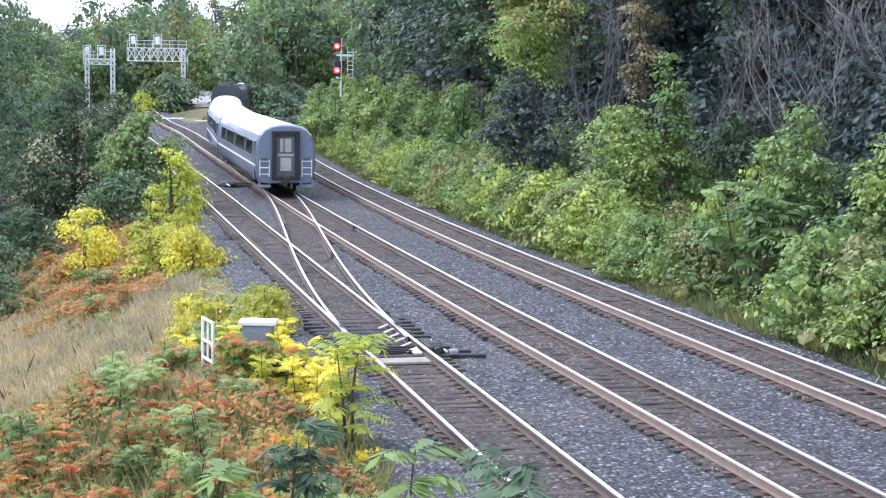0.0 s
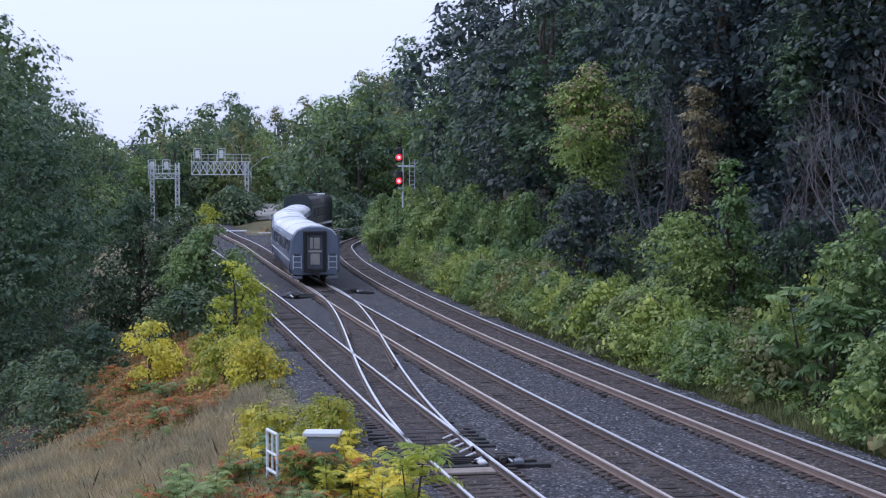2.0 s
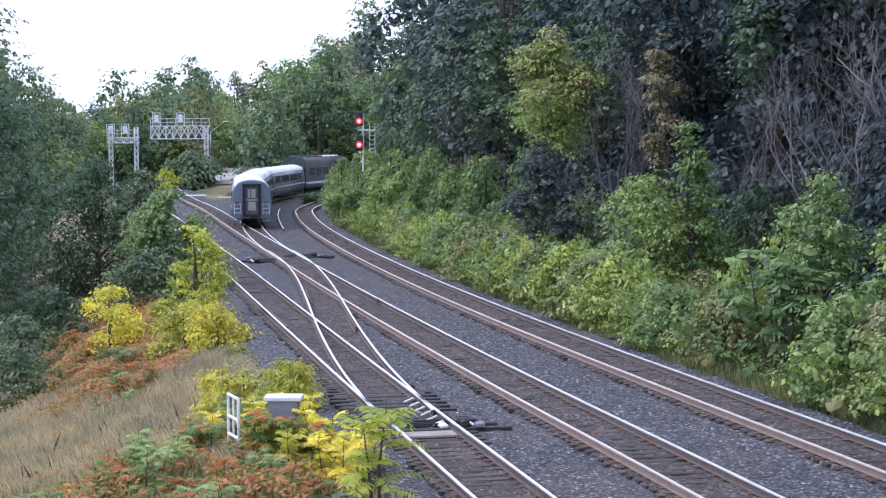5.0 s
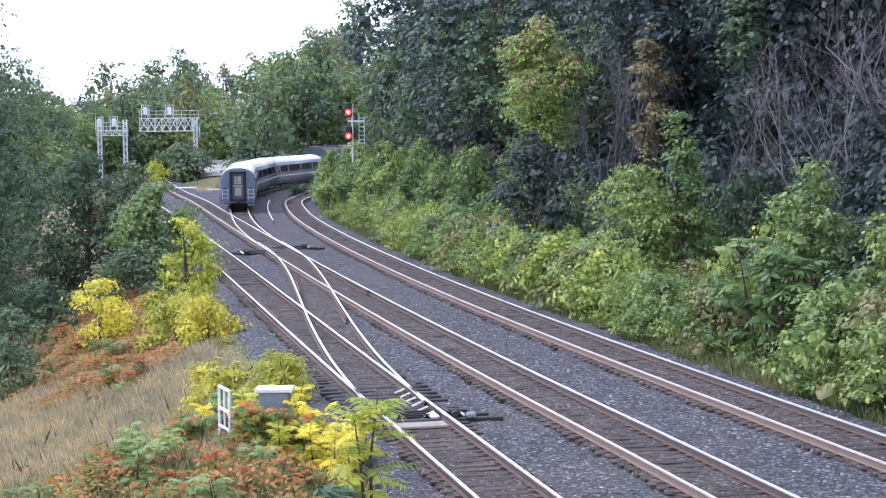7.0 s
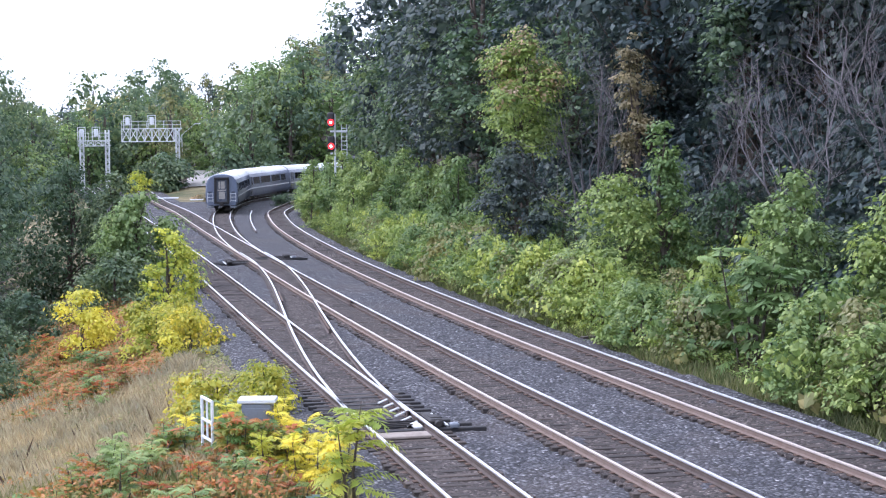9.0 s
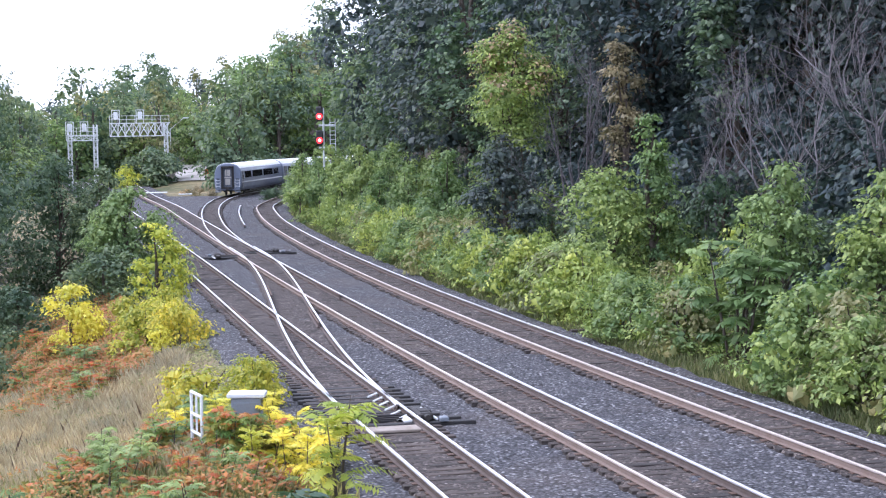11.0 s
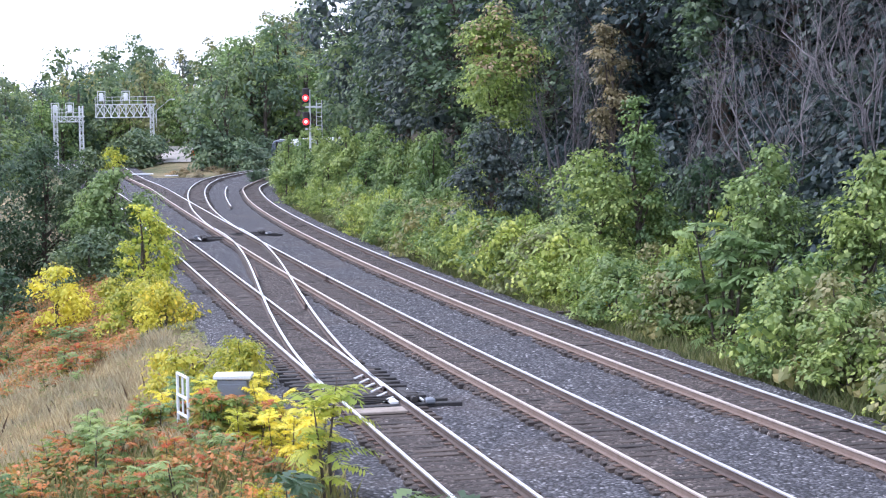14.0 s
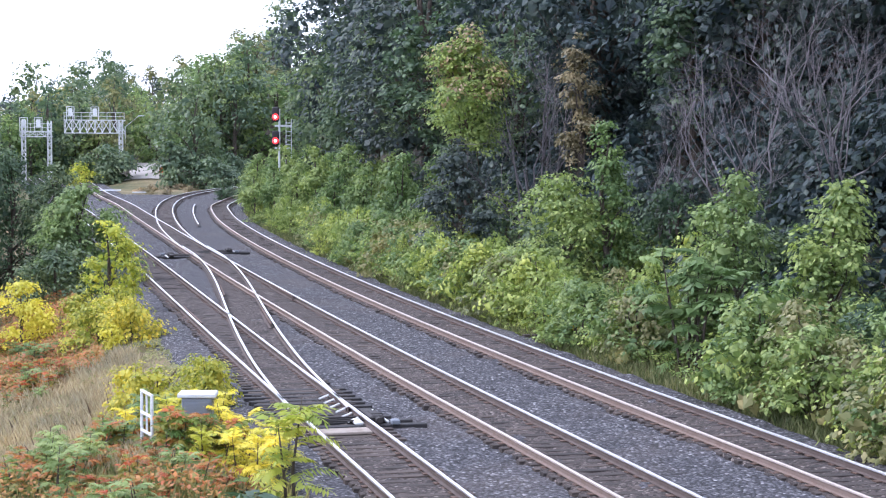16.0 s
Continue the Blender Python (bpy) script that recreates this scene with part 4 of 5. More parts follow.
def bare_tree(seed, height, spread, stems=4, label="bare grey dead tree with fine upright twigs"):
    """A dead tree: stems that fork and fork again."""
    rng = np.random.default_rng(seed)
    ob = thing("bare_tree", Matrix(), label, "tree")
    for s in range(stems):
        v, f = [], []

        def grow(p, d, length, r, depth):
            pts, q = [p], p
            for k in range(3):
                d = (d + Vector(rng.normal(0, 0.11, 3)) + Vector((0, 0, 0.06))).normalized()
                q = q + d * (length / 3)
                pts.append(q)
            limb(v, f, pts, [r, r * 0.85, r * 0.7, r * 0.5], 5 if depth < 2 else 3)
            if depth < 4:
                for j in range(3 if depth < 3 else 4):
                    at = pts[rng.integers(1, 4)]
                    nd = (d + Vector(rng.normal(0, 0.5, 3)) + Vector((0, 0, 0.2))).normalized()
                    grow(at, nd, length * rng.uniform(0.5, 0.78), r * 0.5, depth + 1)

        a = rng.random() * 6.28
        out = rng.uniform(0.1, 1.0) * spread / height
        grow(Vector((math.cos(a) * 0.15, math.sin(a) * 0.15, -0.2)), Vector((math.cos(a) * out, math.sin(a) * out, 1)).normalized(), height * 0.42, height * 0.006 + 0.012, 0)
        part("stem", raw_mesh("stem", v, f, DEADWOOD, True), None, ob)
    return ob


def frond_verts(rng, base, direction, length, pairs, leaflet, slim=0.34):
    """A compound leaf: a curved rib with leaflets in pairs, all joined to it."""
    d = Vector(direction).normalized()
    side = d.cross(Vector((0, 0, 1)))
    side = side.normalized() if side.length > 0.05 else Vector((1, 0, 0))
    p = Vector(base)
    step = length / (pairs + 1)
    w = side * length * 0.007
    v, f = [tuple(p - w), tuple(p + w)], []
    droop, roll = rng.uniform(0.6, 1.4), rng.uniform(-0.35, 0.35)
    for i in range(pairs + 1):
        d = (d + Vector((0, 0, -droop / pairs))).normalized()
        p = p + d * step
        up = (side.cross(d) + side * roll).normalized()
        o = len(v)
        v += [tuple(p - w), tuple(p + w)]
        f.append((o - 2, o - 1, o + 1, o) if i == 0 else (last, last + 1, o + 1, o))
        last = o
        size = leaflet * (0.65 + 0.5 * math.sin(math.pi * (i + 1) / (pairs + 1.6))) * rng.uniform(0.85, 1.15)
        for sgn in ((-1, 1) if i < pairs else (0,)):
            t = (side * sgn + d * (0.45 if sgn else 1.0) + up * (roll * sgn * 0.6) + Vector((0, 0, rng.uniform(-0.55, 0.0)))).normalized()
            across = up.cross(t).normalized() * size * slim * 0.5
            mid = p + t * size * 0.45
            k = len(v)
            v += [tuple(mid + across - up * size * 0.04), tuple(p + t * size + Vector((0, 0, -0.12 * size))), tuple(mid - across - up * size * 0.04)]
            f.append((o + (1 if sgn > 0 else 0), k, k + 1, k + 2))
    return v, f


def frond_plant(name, seed, height, fronds, length, mat, label, category="shrub", pairs=8, leaflet=0.16, heads=0, spread=0.25, stems=3, low=0.3, head_mat=None):
    """A sumac-like plant: thin stems with compound leaves in whorls."""
    rng = np.random.default_rng(seed)
    ob = thing(name, Matrix(), label, category)
    tips = []
    for s in range(stems):
        sv, sf = [], []
        a = rng.random() * 6.28
        q = Vector((math.cos(a), math.sin(a), 0)) * spread * rng.uniform(0.2, 1.0) * height
        h = height * rng.uniform(0.72, 1.0)
        base = q * 0.25 + Vector((0, 0, -0.15))
        tip = q + Vector((0, 0, h))
        mid = base.lerp(tip, 0.5) + Vector(rng.normal(0, 0.04 * height, 3))
        limb(sv, sf, [base, mid, tip], [0.012 * height + 0.006, 0.01 * height + 0.004, 0.006], 5)
        tips.append((base, mid, tip))
        part("stem", raw_mesh("stem", sv, sf, BARK, True), None, ob)
    v, f = [], []
    for i in range(fronds):
        base, mid, tip = tips[i % stems]
        k = low + (1 - low) * rng.random() ** 0.7
        p = base.lerp(mid, k * 2) if k < 0.5 else mid.lerp(tip, k * 2 - 1)
        a = i * 2.4 + rng.normal(0, 0.3)
        fv, ff = frond_verts(rng, p, (math.cos(a), math.sin(a), 0.25 + 0.9 * k * rng.uniform(0.5, 1.2)), length * rng.uniform(0.7, 1.15) * (1.15 - 0.35 * k), pairs, leaflet)
        o = len(v)
        v += fv
        f += [tuple(o + j for j in q) for q in ff]
    part("leaves", raw_mesh("leaves", v, f, mat), None, ob)
    for i in range(heads):
        base, mid, tip = tips[i % stems]
        bm = rod(bmesh.new(), tip + Vector((0, 0, -0.02)), tip + Vector((0, 0, 0.11)), 0.022, 0.008, 6)
        part("seed_head", bm, head_mat or SEED, ob, "dark red upright seed head")
    return ob


def stand(ob, x, y, size=1.0, turn=0.0, sink=0.05, tall=1.0, lean=0.0):
    """Sets a thing on the ground at x, y."""
    m = pose(x, y, float(land(x, y)) - sink, lean, 0, turn) @ Matrix.Diagonal((size, size, size * tall, 1))
    return m


def scatter(proto, places, group, rnd, smin=0.8, smax=1.2, first=True):
    """Copies of a plant at the places; the plant itself takes the first."""
    for i, (x, y) in enumerate(places):
        m = stand(proto, x, y, rnd.uniform(smin, smax), rnd.uniform(0, 360), tall=rnd.uniform(0.88, 1.15))
        if i == 0 and first:
            proto.matrix_basis = m
            tagged(proto, group=group)
        else:
            tagged(copy_thing(proto, m), group=group)


def at_once(ob, x, y, size=1.0, turn=0.0, tall=1.0):
    ob.matrix_basis = stand(ob, x, y, size, turn, tall=tall)
    return ob


def blades(name, label, mat, count, seed, area, height, width, keep=None, head=None, lift=0.0):
    """One sheet of grass or weed blades: area(rng, n) gives x, y."""
    rng = np.random.default_rng(seed)
    x, y = area(rng, count)
    if keep is not None:
        ok = keep(x, y)
        x, y = x[ok], y[ok]
    n = len(x)
    z = land(x, y) + lift
    h = height * rng.uniform(0.5, 1.3, n)
    a = rng.random(n) * 6.28
    b = rng.random(n) * 6.28
    bend = rng.uniform(0.1, 0.55, n) * h
    sx, sy = np.cos(a) * width * 0.5, np.sin(a) * width * 0.5
    v = np.stack([np.stack([x - sx, y - sy, z], -1), np.stack([x + sx, y + sy, z], -1),
                  np.stack([x + sx * 0.7 + np.cos(b) * bend * 0.4, y + sy * 0.7 + np.sin(b) * bend * 0.4, z + h * 0.6], -1), np.stack([x + np.cos(b) * bend, y + np.sin(b) * bend, z + h], -1)], 1).reshape(-1, 3)
    i = np.arange(n)[:, None] * 4
    return tagged(new(name, raw_mesh(name, v, i + np.array([[0, 1, 2, 3]]), mat)), label, "vegetation", kind="stuff")


def cover(name, label, mat, n, seed, area, size, height, hump=1.3):
    """Low leafy ground cover: leaves at uneven heights over the ground."""
    rng = np.random.default_rng(seed)
    x, y = area(rng, n)
    hills = 0.5 + 0.5 * np.sin(x * hump + 2.1 * np.sin(y * 0.37)) * np.sin(y * hump * 0.62 + 1.7 * np.sin(x * 0.5))
    z = land(x, y) + height * (0.25 + 0.75 * hills) * rng.uniform(0.55, 1.08, n)
    at = np.stack([x, y, z], -1)
    nrm = rng.normal(0, 0.5, (n, 3)) + np.array([0, -0.25, 1.0])
    nrm /= np.linalg.norm(nrm, axis=1)[:, None]
    t = np.cross(nrm, rng.normal(size=(n, 3)))
    t /= np.linalg.norm(t, axis=1)[:, None] + 1e-9
    s = np.cross(nrm, t)
    L = (size * rng.uniform(0.6, 1.4, n))[:, None]
    v = np.stack([at - t * L * 0.5, at + s * L * 0.26 - nrm * L * 0.1, at + t * L * 0.5 - np.array([0, 0, 0.12]) * L, at - s * L * 0.26 - nrm * L * 0.1], 1).reshape(-1, 3)
    i = np.arange(n)[:, None] * 4
    return tagged(new(name, raw_mesh(name, v, i + np.array([[0, 1, 2, 3]]), mat)), label, "vegetation", kind="stuff")


# ---- planting ----
rnd = random.Random(11)


def on_right(d, y):
    return float(track_a(y)) + d, y


def on_left(e, y):
    return float(track_c(y)) - e, y


# forest on the slope
forest = [
    tree("forest_tree", 21, 11, 3.6, 4600, 0.24, LEAF_SHADE, "tall broadleaf tree on the wooded slope, bluish shade in its leaf colour", count=26, puff=0.34),
    tree("forest_tree", 22, 12.5, 4.2, 5200, 0.25, LEAF_SHADE, "spreading tree on the wooded slope, bluish shade in its leaf colour", count=28, low=0.2, puff=0.32),
    tree("forest_tree", 23, 10, 3.2, 4400, 0.23, LEAF_MID, "green broadleaf tree on the wooded slope", count=24, puff=0.34),
    tree("forest_tree", 24, 12, 3.4, 4600, 0.24, LEAF_MID, "tall green tree with an uneven crown on the slope", count=26, low=0.3, puff=0.34),
]
back_wood = [
    tree("forest_tree", 25, 12, 4.2, 1700, 0.36, LEAF_SHADE, "tree deep in the wood, bluish shade in its leaf colour", count=22, low=0.15),
    tree("forest_tree", 26, 12, 3.9, 1700, 0.36, LEAF_MID, "green tree high on the wooded slope", count=22, low=0.2),
]
spots, back_spots = [[], [], [], []], [[], []]
y = 44.0
while y < 216:
    step = 5.4 + y * 0.01
    for row, d in enumerate(np.arange(13.5, 48, 6.0)):
        if rnd.random() < 0.07:
            continue
        x, yy = on_right(d + rnd.uniform(-1.8, 1.8), y + rnd.uniform(-2, 2))
        if x - 0.26 * yy > 14 or (row > 3 and yy > 230) or (yy < 76 and d < 15.5):
            continue
        if row > 2 or yy > 165:
            back_spots[rnd.choices((0, 1), (2, 1) if yy < 130 else (1, 2))[0]].append((x, yy))
        else:
            spots[rnd.choices((0, 1, 2, 3), (4, 4, 2, 2) if yy < 130 else (2, 2, 4, 4))[0]].append((x, yy))
    y += step
for proto, places in zip(forest + back_wood, spots + back_spots):
    scatter(proto, places, "trees of the wooded slope", rnd, 0.95, 1.4)

for x, y, k, size in ((-7.6, 190, 1, 1.65), (-5.2, 185, 0, 1.65), (-9.3, 201, 3, 1.55), (-2.6, 176, 1, 1.5), (-11.0, 206, 2, 1.4), (17.5, 72, 0, 1.1), (15.0, 76, 1, 1.05), (19.0, 67, 1, 1.1), (12.2, 80, 0, 1.05), (20.5, 74, 0, 1.3), (9.5, 90, 1, 1.1)):
    tagged(copy_thing(forest[k], stand(forest[k], x, y, size, 50 * k)), group="trees of the wooded slope")

# wood on the outside of the bend and the far hill
far_spots = [[], [], [], []]


def clear_of_lines(x, yy):
    return (yy > 274 or min(abs(x - float(track_b(yy))), abs(x - float(track_c(yy)))) > 8) and track_d(yy) - x > 7 and abs(x + 0.153 * yy) > 4.5


for i in range(150):
    yy = 226 + 58 * rnd.random() ** 1.1
    x = rnd.uniform(-0.34 * yy, min(30.0, float(track_d(yy)) - 7))
    if not clear_of_lines(x, yy) or (-0.25 < x / yy < -0.15 and yy < 272):
        continue
    # mostly the light-leaved tree, whose pale colour stands in for distant haze
    far_spots[rnd.choices((0, 1, 2, 3), (3, 7, 1, 1))[0]].append((x, yy))
hill = [
    tree("hill_tree", 31, 11, 4.2, 1400, 0.44, LEAF_MID, "green tree on the far wooded hill", count=26, low=0.0, puff=0.42),
    tree("hill_tree", 32, 10, 4.0, 1400, 0.44, LEAF_LIGHT, "green tree on the far hill, haze and sun in its pale leaf colour", count=26, low=0.0, puff=0.42),
    tree("hill_tree", 33, 12, 4.4, 1400, 0.44, LEAF_OLIVE, "olive tree turning brown on the far hill", count=26, low=0.0, puff=0.42),
    tree("hill_tree", 34, 13, 4.0, 1400, 0.44, LEAF_SHADE, "tree on the far wooded hill, bluish shade in its leaf colour", count=26, low=0.0, puff=0.42),
]
for proto, places in zip(hill, far_spots):
    scatter(proto, [p for p in places if p[0] < -38], "trees of the far hill", rnd, 0.9, 1.25)
    scatter(proto, [p for p in places if -38 <= p[0] < -24], "trees of the far hill", rnd, 0.95, 1.25, False)
    scatter(proto, [p for p in places if p[0] >= -24], "trees of the far hill", rnd, 1.2, 1.6, False)
ridge = spline([-0.30, -0.255, -0.235, -0.21, -0.18, -0.165, -0.14, -0.12, -0.10, -0.085, -0.05], [0.028, 0.026, 0.026, 0.03, 0.037, 0.038, 0.042, 0.05, 0.06, 0.07, 0.09])
for yy, low, high, gap in ((294, 0.3, 0.55, 3.8), (312, 0.5, 0.8, 4.2), (352, 0.62, 0.9, 4.6), (400, 0.75, 1.0, 5.0), (455, 0.8, 1.04, 5.6)):
    x = -0.285 * yy
    while x < -0.07 * yy:
        px, py = x + rnd.uniform(-1.5, 1.5), yy + rnd.uniform(-14, 14)
        top = 6.9 + float(ridge(px / py)) * py * rnd.uniform(low, high)
        # light leaves again favoured, to paint the ridge hazy and sunlit
        k = rnd.choices((0, 1, 2, 3), (3, 6, 2, 1) if yy > 380 else (3, 5, 1, 1))[0]
        size = (top - float(land(px, py))) / (11, 10, 12, 13)[k]
        if size > 0.35 and track_d(py) - px > 7:
            tagged(copy_thing(hill[k], stand(hill[k], px, py, size, rnd.uniform(0, 360))), group="trees of the far hill")
        x += gap * rnd.uniform(0.8, 1.3)

# shrubs along the right of the line
shrubs = [
    tree("shrub", 41, 2.6, 1.6, 1500, 0.138, LEAF_LIGHT, "dense green shrub on the verge", "shrub", low=0.08, count=14),
    tree("shrub", 42, 2.2, 1.5, 1500, 0.13, LEAF_FRESH, "light yellow-green leafy shrub on the verge", "shrub", low=0.05, count=14),
    tree("shrub", 43, 3.2, 1.7, 1600, 0.15, LEAF_MID, "tall green shrub with drooping leaves", "shrub", low=0.1, count=16, droop=0.6),
    tree("shrub", 44, 1.8, 1.4, 1200, 0.13, LEAF_OLIVE, "olive shrub turning brown on the verge", "shrub", low=0.05, count=12),
]
sh = [[], [], [], []]
y = 40.0
while y < 205:
    for d, big in ((4.2, 0), (6.4, 1), (8.8, 2), (11.2, 2)):
        if rnd.random() < 0.12:
            continue
        x, yy = on_right(d + rnd.uniform(-0.8, 0.8), y + rnd.uniform(-1, 1))
        if x - 0.26 * yy > 8:
            continue
        k = rnd.choices((0, 1, 2, 3), ((2, 5, 0, 2), (3, 4, 2, 1), (3, 2, 4, 1))[big])[0]
        sh[k].append((x, yy))
    y += 2.2 + y * 0.012
for i in range(66):
    yy = 37 + 75 * rnd.random() ** 1.2
    x, yy = on_right(rnd.uniform(3.4, 4.7), yy)
    sh[rnd.choices((0, 1, 3), (3, 5, 2))[0]].append((x, yy))
sh[1] += [on_right(4.6, 74), on_right(5.4, 77), on_right(4.4, 80), on_right(5.6, 72.5), on_right(6.2, 80)]
sh[3] += [on_right(4.6, 92), on_right(5.0, 95), on_right(4.7, 98), on_right(5.6, 101)]
for proto, places in zip(shrubs, sh):
    places = [q for q in places if not (abs(q[0] - 0.157 * q[1]) < 1.3 and 44 < q[1] < 56)]
    scatter(proto, places, "shrubs along the line", rnd, 0.8, 1.25)

# undergrowth on the slope below the wood, its shade put into the leaf colour
under = tree("undergrowth_shrub", 46, 3.0, 2.0, 750, 0.26, LEAF_SHADE, "undergrowth shrub on the wooded slope, bluish shade in its leaf colour", "shrub", low=0.04, count=16)
scatter(under, [on_right(rnd.uniform(11.5, 21), rnd.uniform(50, 120)) for i in range(74)] + [on_right(rnd.uniform(8.5, 17), rnd.uniform(43, 66)) for i in range(34)], "undergrowth of the slope", rnd, 0.8, 1.3)
island = tree("island_bush", 47, 1.7, 1.0, 900, 0.16, LEAF_MID, "small green bush between the branch and the main track", "shrub", low=0.04, count=10)
scatter(island, [(-21.3, 190), (-20.9, 193), (-20.2, 199)], "bushes between the tracks", rnd, 0.8, 1.1)

# thicket that hides the curving line by the signal
thicket = tree("thicket_shrub", 45, 5.6, 2.0, 3000, 0.2, LEAF_LIGHT, "tall green thicket shrub close to the rails", "shrub", low=0.04, count=18)
scatter(thicket, [on_right(d, y) for d, y in ((3.6, 168), (3.4, 174), (3.6, 181), (4.5, 188), (5.2, 162), (6.2, 170), (6.8, 178), (4.6, 155), (6.0, 150), (5.0, 196), (6.5, 204), (7.5, 215), (5.6, 142), (4.8, 134), (7.6, 138), (8.4, 148), (5.2, 126), (7.4, 128), (9.4, 133), (5.4, 118), (8.2, 120), (6.0, 110), (8.8, 112), (10.5, 124), (9.8, 142), (7.0, 103), (9.6, 104), (9.5, 158))] + [(-13.4, 143.5), (-12.2, 145), (-10.8, 144.5), (-11.6, 141), (-9.6, 146)], "thicket shrubs by the signal", rnd, 0.75, 1.08)

# single trees that stand out
at_once(tree("maple", 51, 12.4, 3.0, 7000, 0.18, LEAF_FRESH, "light green tree with a browning top", low=0.55, count=18, top=LEAF_BROWN), 2.5, 86, 0.98)
at_once(tree("rusty_tree", 52, 10.6, 1.15, 2600, 0.17, LEAF_BROWN, "narrow tree with rust-brown leaves", low=0.42, count=14), 7.6, 82)
at_once(tree("green_tree", 53, 5.6, 3.1, 9000, 0.16, LEAF_LIGHT, "bushy green tree at the foot of the slope", low=0.06, count=30), 5.9, 70)
at_once(tree("green_tree", 54, 7.6, 1.4, 3600, 0.16, LEAF_LIGHT, "slender light green tree at the foot of the slope", low=0.08, count=18), 7.4, 69)
at_once(tree("dark_tree", 55, 7.6, 2.5, 5200, 0.19, LEAF_SHADE, "tree at the foot of the slope, bluish shade in its leaf colour", low=0.12, count=24), 2.0, 84, 0.92)
at_once(tree("green_tree", 56, 5.8, 1.9, 3800, 0.17, LEAF_LIGHT, "green leafy tree beside the dead trees", low=0.1, count=18), 10.6, 58)
at_once(tree("green_tree", 57, 5.6, 2.2, 4200, 0.17, LEAF_LIGHT, "green leafy tree at the wood's edge", low=0.08, count=18), 12.4, 52)
at_once(bare_tree(61, 12.5, 2.6, 6), 5.8, 86)
at_once(bare_tree(62, 10.0, 3.5, 4), 12.6, 64)
at_once(bare_tree(63, 8.0, 3.0, 4), 10.4, 73, turn=80)
at_once(bare_tree(67, 11.0, 3.4, 4), 15.2, 68, turn=20)
at_once(bare_tree(64, 10.5, 3.4, 4), 14.8, 61, turn=160)
at_once(frond_plant("ailanthus", 65, 3.6, 70, 1.0, LEAF_LIGHT, "tall green plant with long drooping compound leaves", pairs=12, leaflet=0.36, stems=7, spread=0.42, low=0.1), 8.4, 53.5, 1.1)
for i, (d, y, s) in enumerate(((5.2, 46, 0.7), (4.8, 50.5, 0.6), (6.5, 57, 0.75))):
    x, yy = on_right(d, y)
    at_once(frond_plant("ailanthus", 66 + i, 3.0, 46, 0.9, LEAF_LIGHT, "light green plant with compound leaves on the verge", pairs=9, leaflet=0.24, stems=5, spread=0.4, low=0.1), x, yy, s)

# left side
at_once(tree("dark_tree", 71, 8.6, 4.3, 13000, 0.18, LEAF_MID, "large dark green tree below the embankment", low=0.06, count=34, droop=0.5), -23.2, 100, 0.9)
at_once(tree("dark_tree", 77, 7.4, 2.3, 5200, 0.2, LEAF_MID, "dark green tree close beside the rails", low=0.05, count=26, droop=0.5), -20.0, 97, 0.86)
at_once(tree("green_tree", 72, 5.0, 2.4, 8000, 0.17, LEAF_LIGHT, "rounded green tree beside the track", low=0.04, count=34, droop=0.5), -16.3, 85, 1.06)
at_once(tree("young_tree", 73, 4.3, 1.5, 3200, 0.14, LEAF_LIME, "yellow-green young tree beside the track", low=0.08, count=16), -12.4, 70.5)
at_once(tree("yellow_shrub", 74, 2.7, 1.15, 3000, 0.12, LEAF_YELLOW, "bright yellow shrub on the embankment", "shrub", low=0.05, count=14), -15.5, 68.5, 1.12)
gold_shrub = tree("yellow_shrub", 75, 1.5, 1.1, 1700, 0.12, LEAF_GOLD, "low yellow-green shrub on the embankment", "shrub", low=0.02, count=14)
scatter(gold_shrub, [(-13.2, 69.5), (-12.3, 67.5), (-11.4, 66.0), (-10.7, 64.0), (-10.2, 62.2), (-11.6, 63.2)], "yellow shrubs on the embankment", rnd, 0.9, 1.15)
at_once(tree("yellow_shrub", 78, 1.3, 0.5, 900, 0.1, LEAF_YELLOW, "small golden yellow shrub on the embankment", "shrub", low=0.05, count=9), -10.6, 60.6)
back_shrub = tree("yellow_shrub", 76, 1.45, 0.95, 1900, 0.1, LEAF_GOLD, "yellow-green shrub behind the relay case", "shrub", low=0.05, count=14)
scatter(back_shrub, [(-6.9, 46.5), (-6.1, 47.6), (-7.7, 47.6), (-5.6, 46.0)], "shrubs behind the relay case", rnd, 0.85, 1.05)
left_protos = [
    tree("valley_tree", 81, 12, 4.5, 10500, 0.17, LEAF_MID, "tall green tree in the valley beside the line", low=0.1, count=24),
    tree("valley_tree", 82, 10, 4.0, 8000, 0.17, LEAF_MID, "green tree in the valley beside the line", low=0.1, count=22),
]
scatter(left_protos[0], [(-35.5, 118), (-39.5, 124), (-31, 96), (-34, 104), (-29.5, 88), (-41, 138)], "trees in the valley", rnd, 1.17, 1.4)
scatter(left_protos[1], [(-27.5, 84), (-27, 78), (-33, 108), (-41, 148), (-60, 205), (-49, 172), (-68, 222), (-72, 245), (-80, 262), (-31, 92)], "trees in the valley", rnd, 0.85, 1.1)
low_left = tree("valley_shrub", 83, 3.4, 2.2, 3000, 0.16, LEAF_MID, "dark green shrub below the embankment", "shrub", low=0.04, count=16)
scatter(low_left, [(-20, 78), (-22, 72), (-24, 67), (-19.5, 70), (-26, 76), (-18, 64), (-21, 60), (-23, 86), (-28, 70), (-17, 82)], "shrubs below the embankment", rnd, 0.75, 1.2)

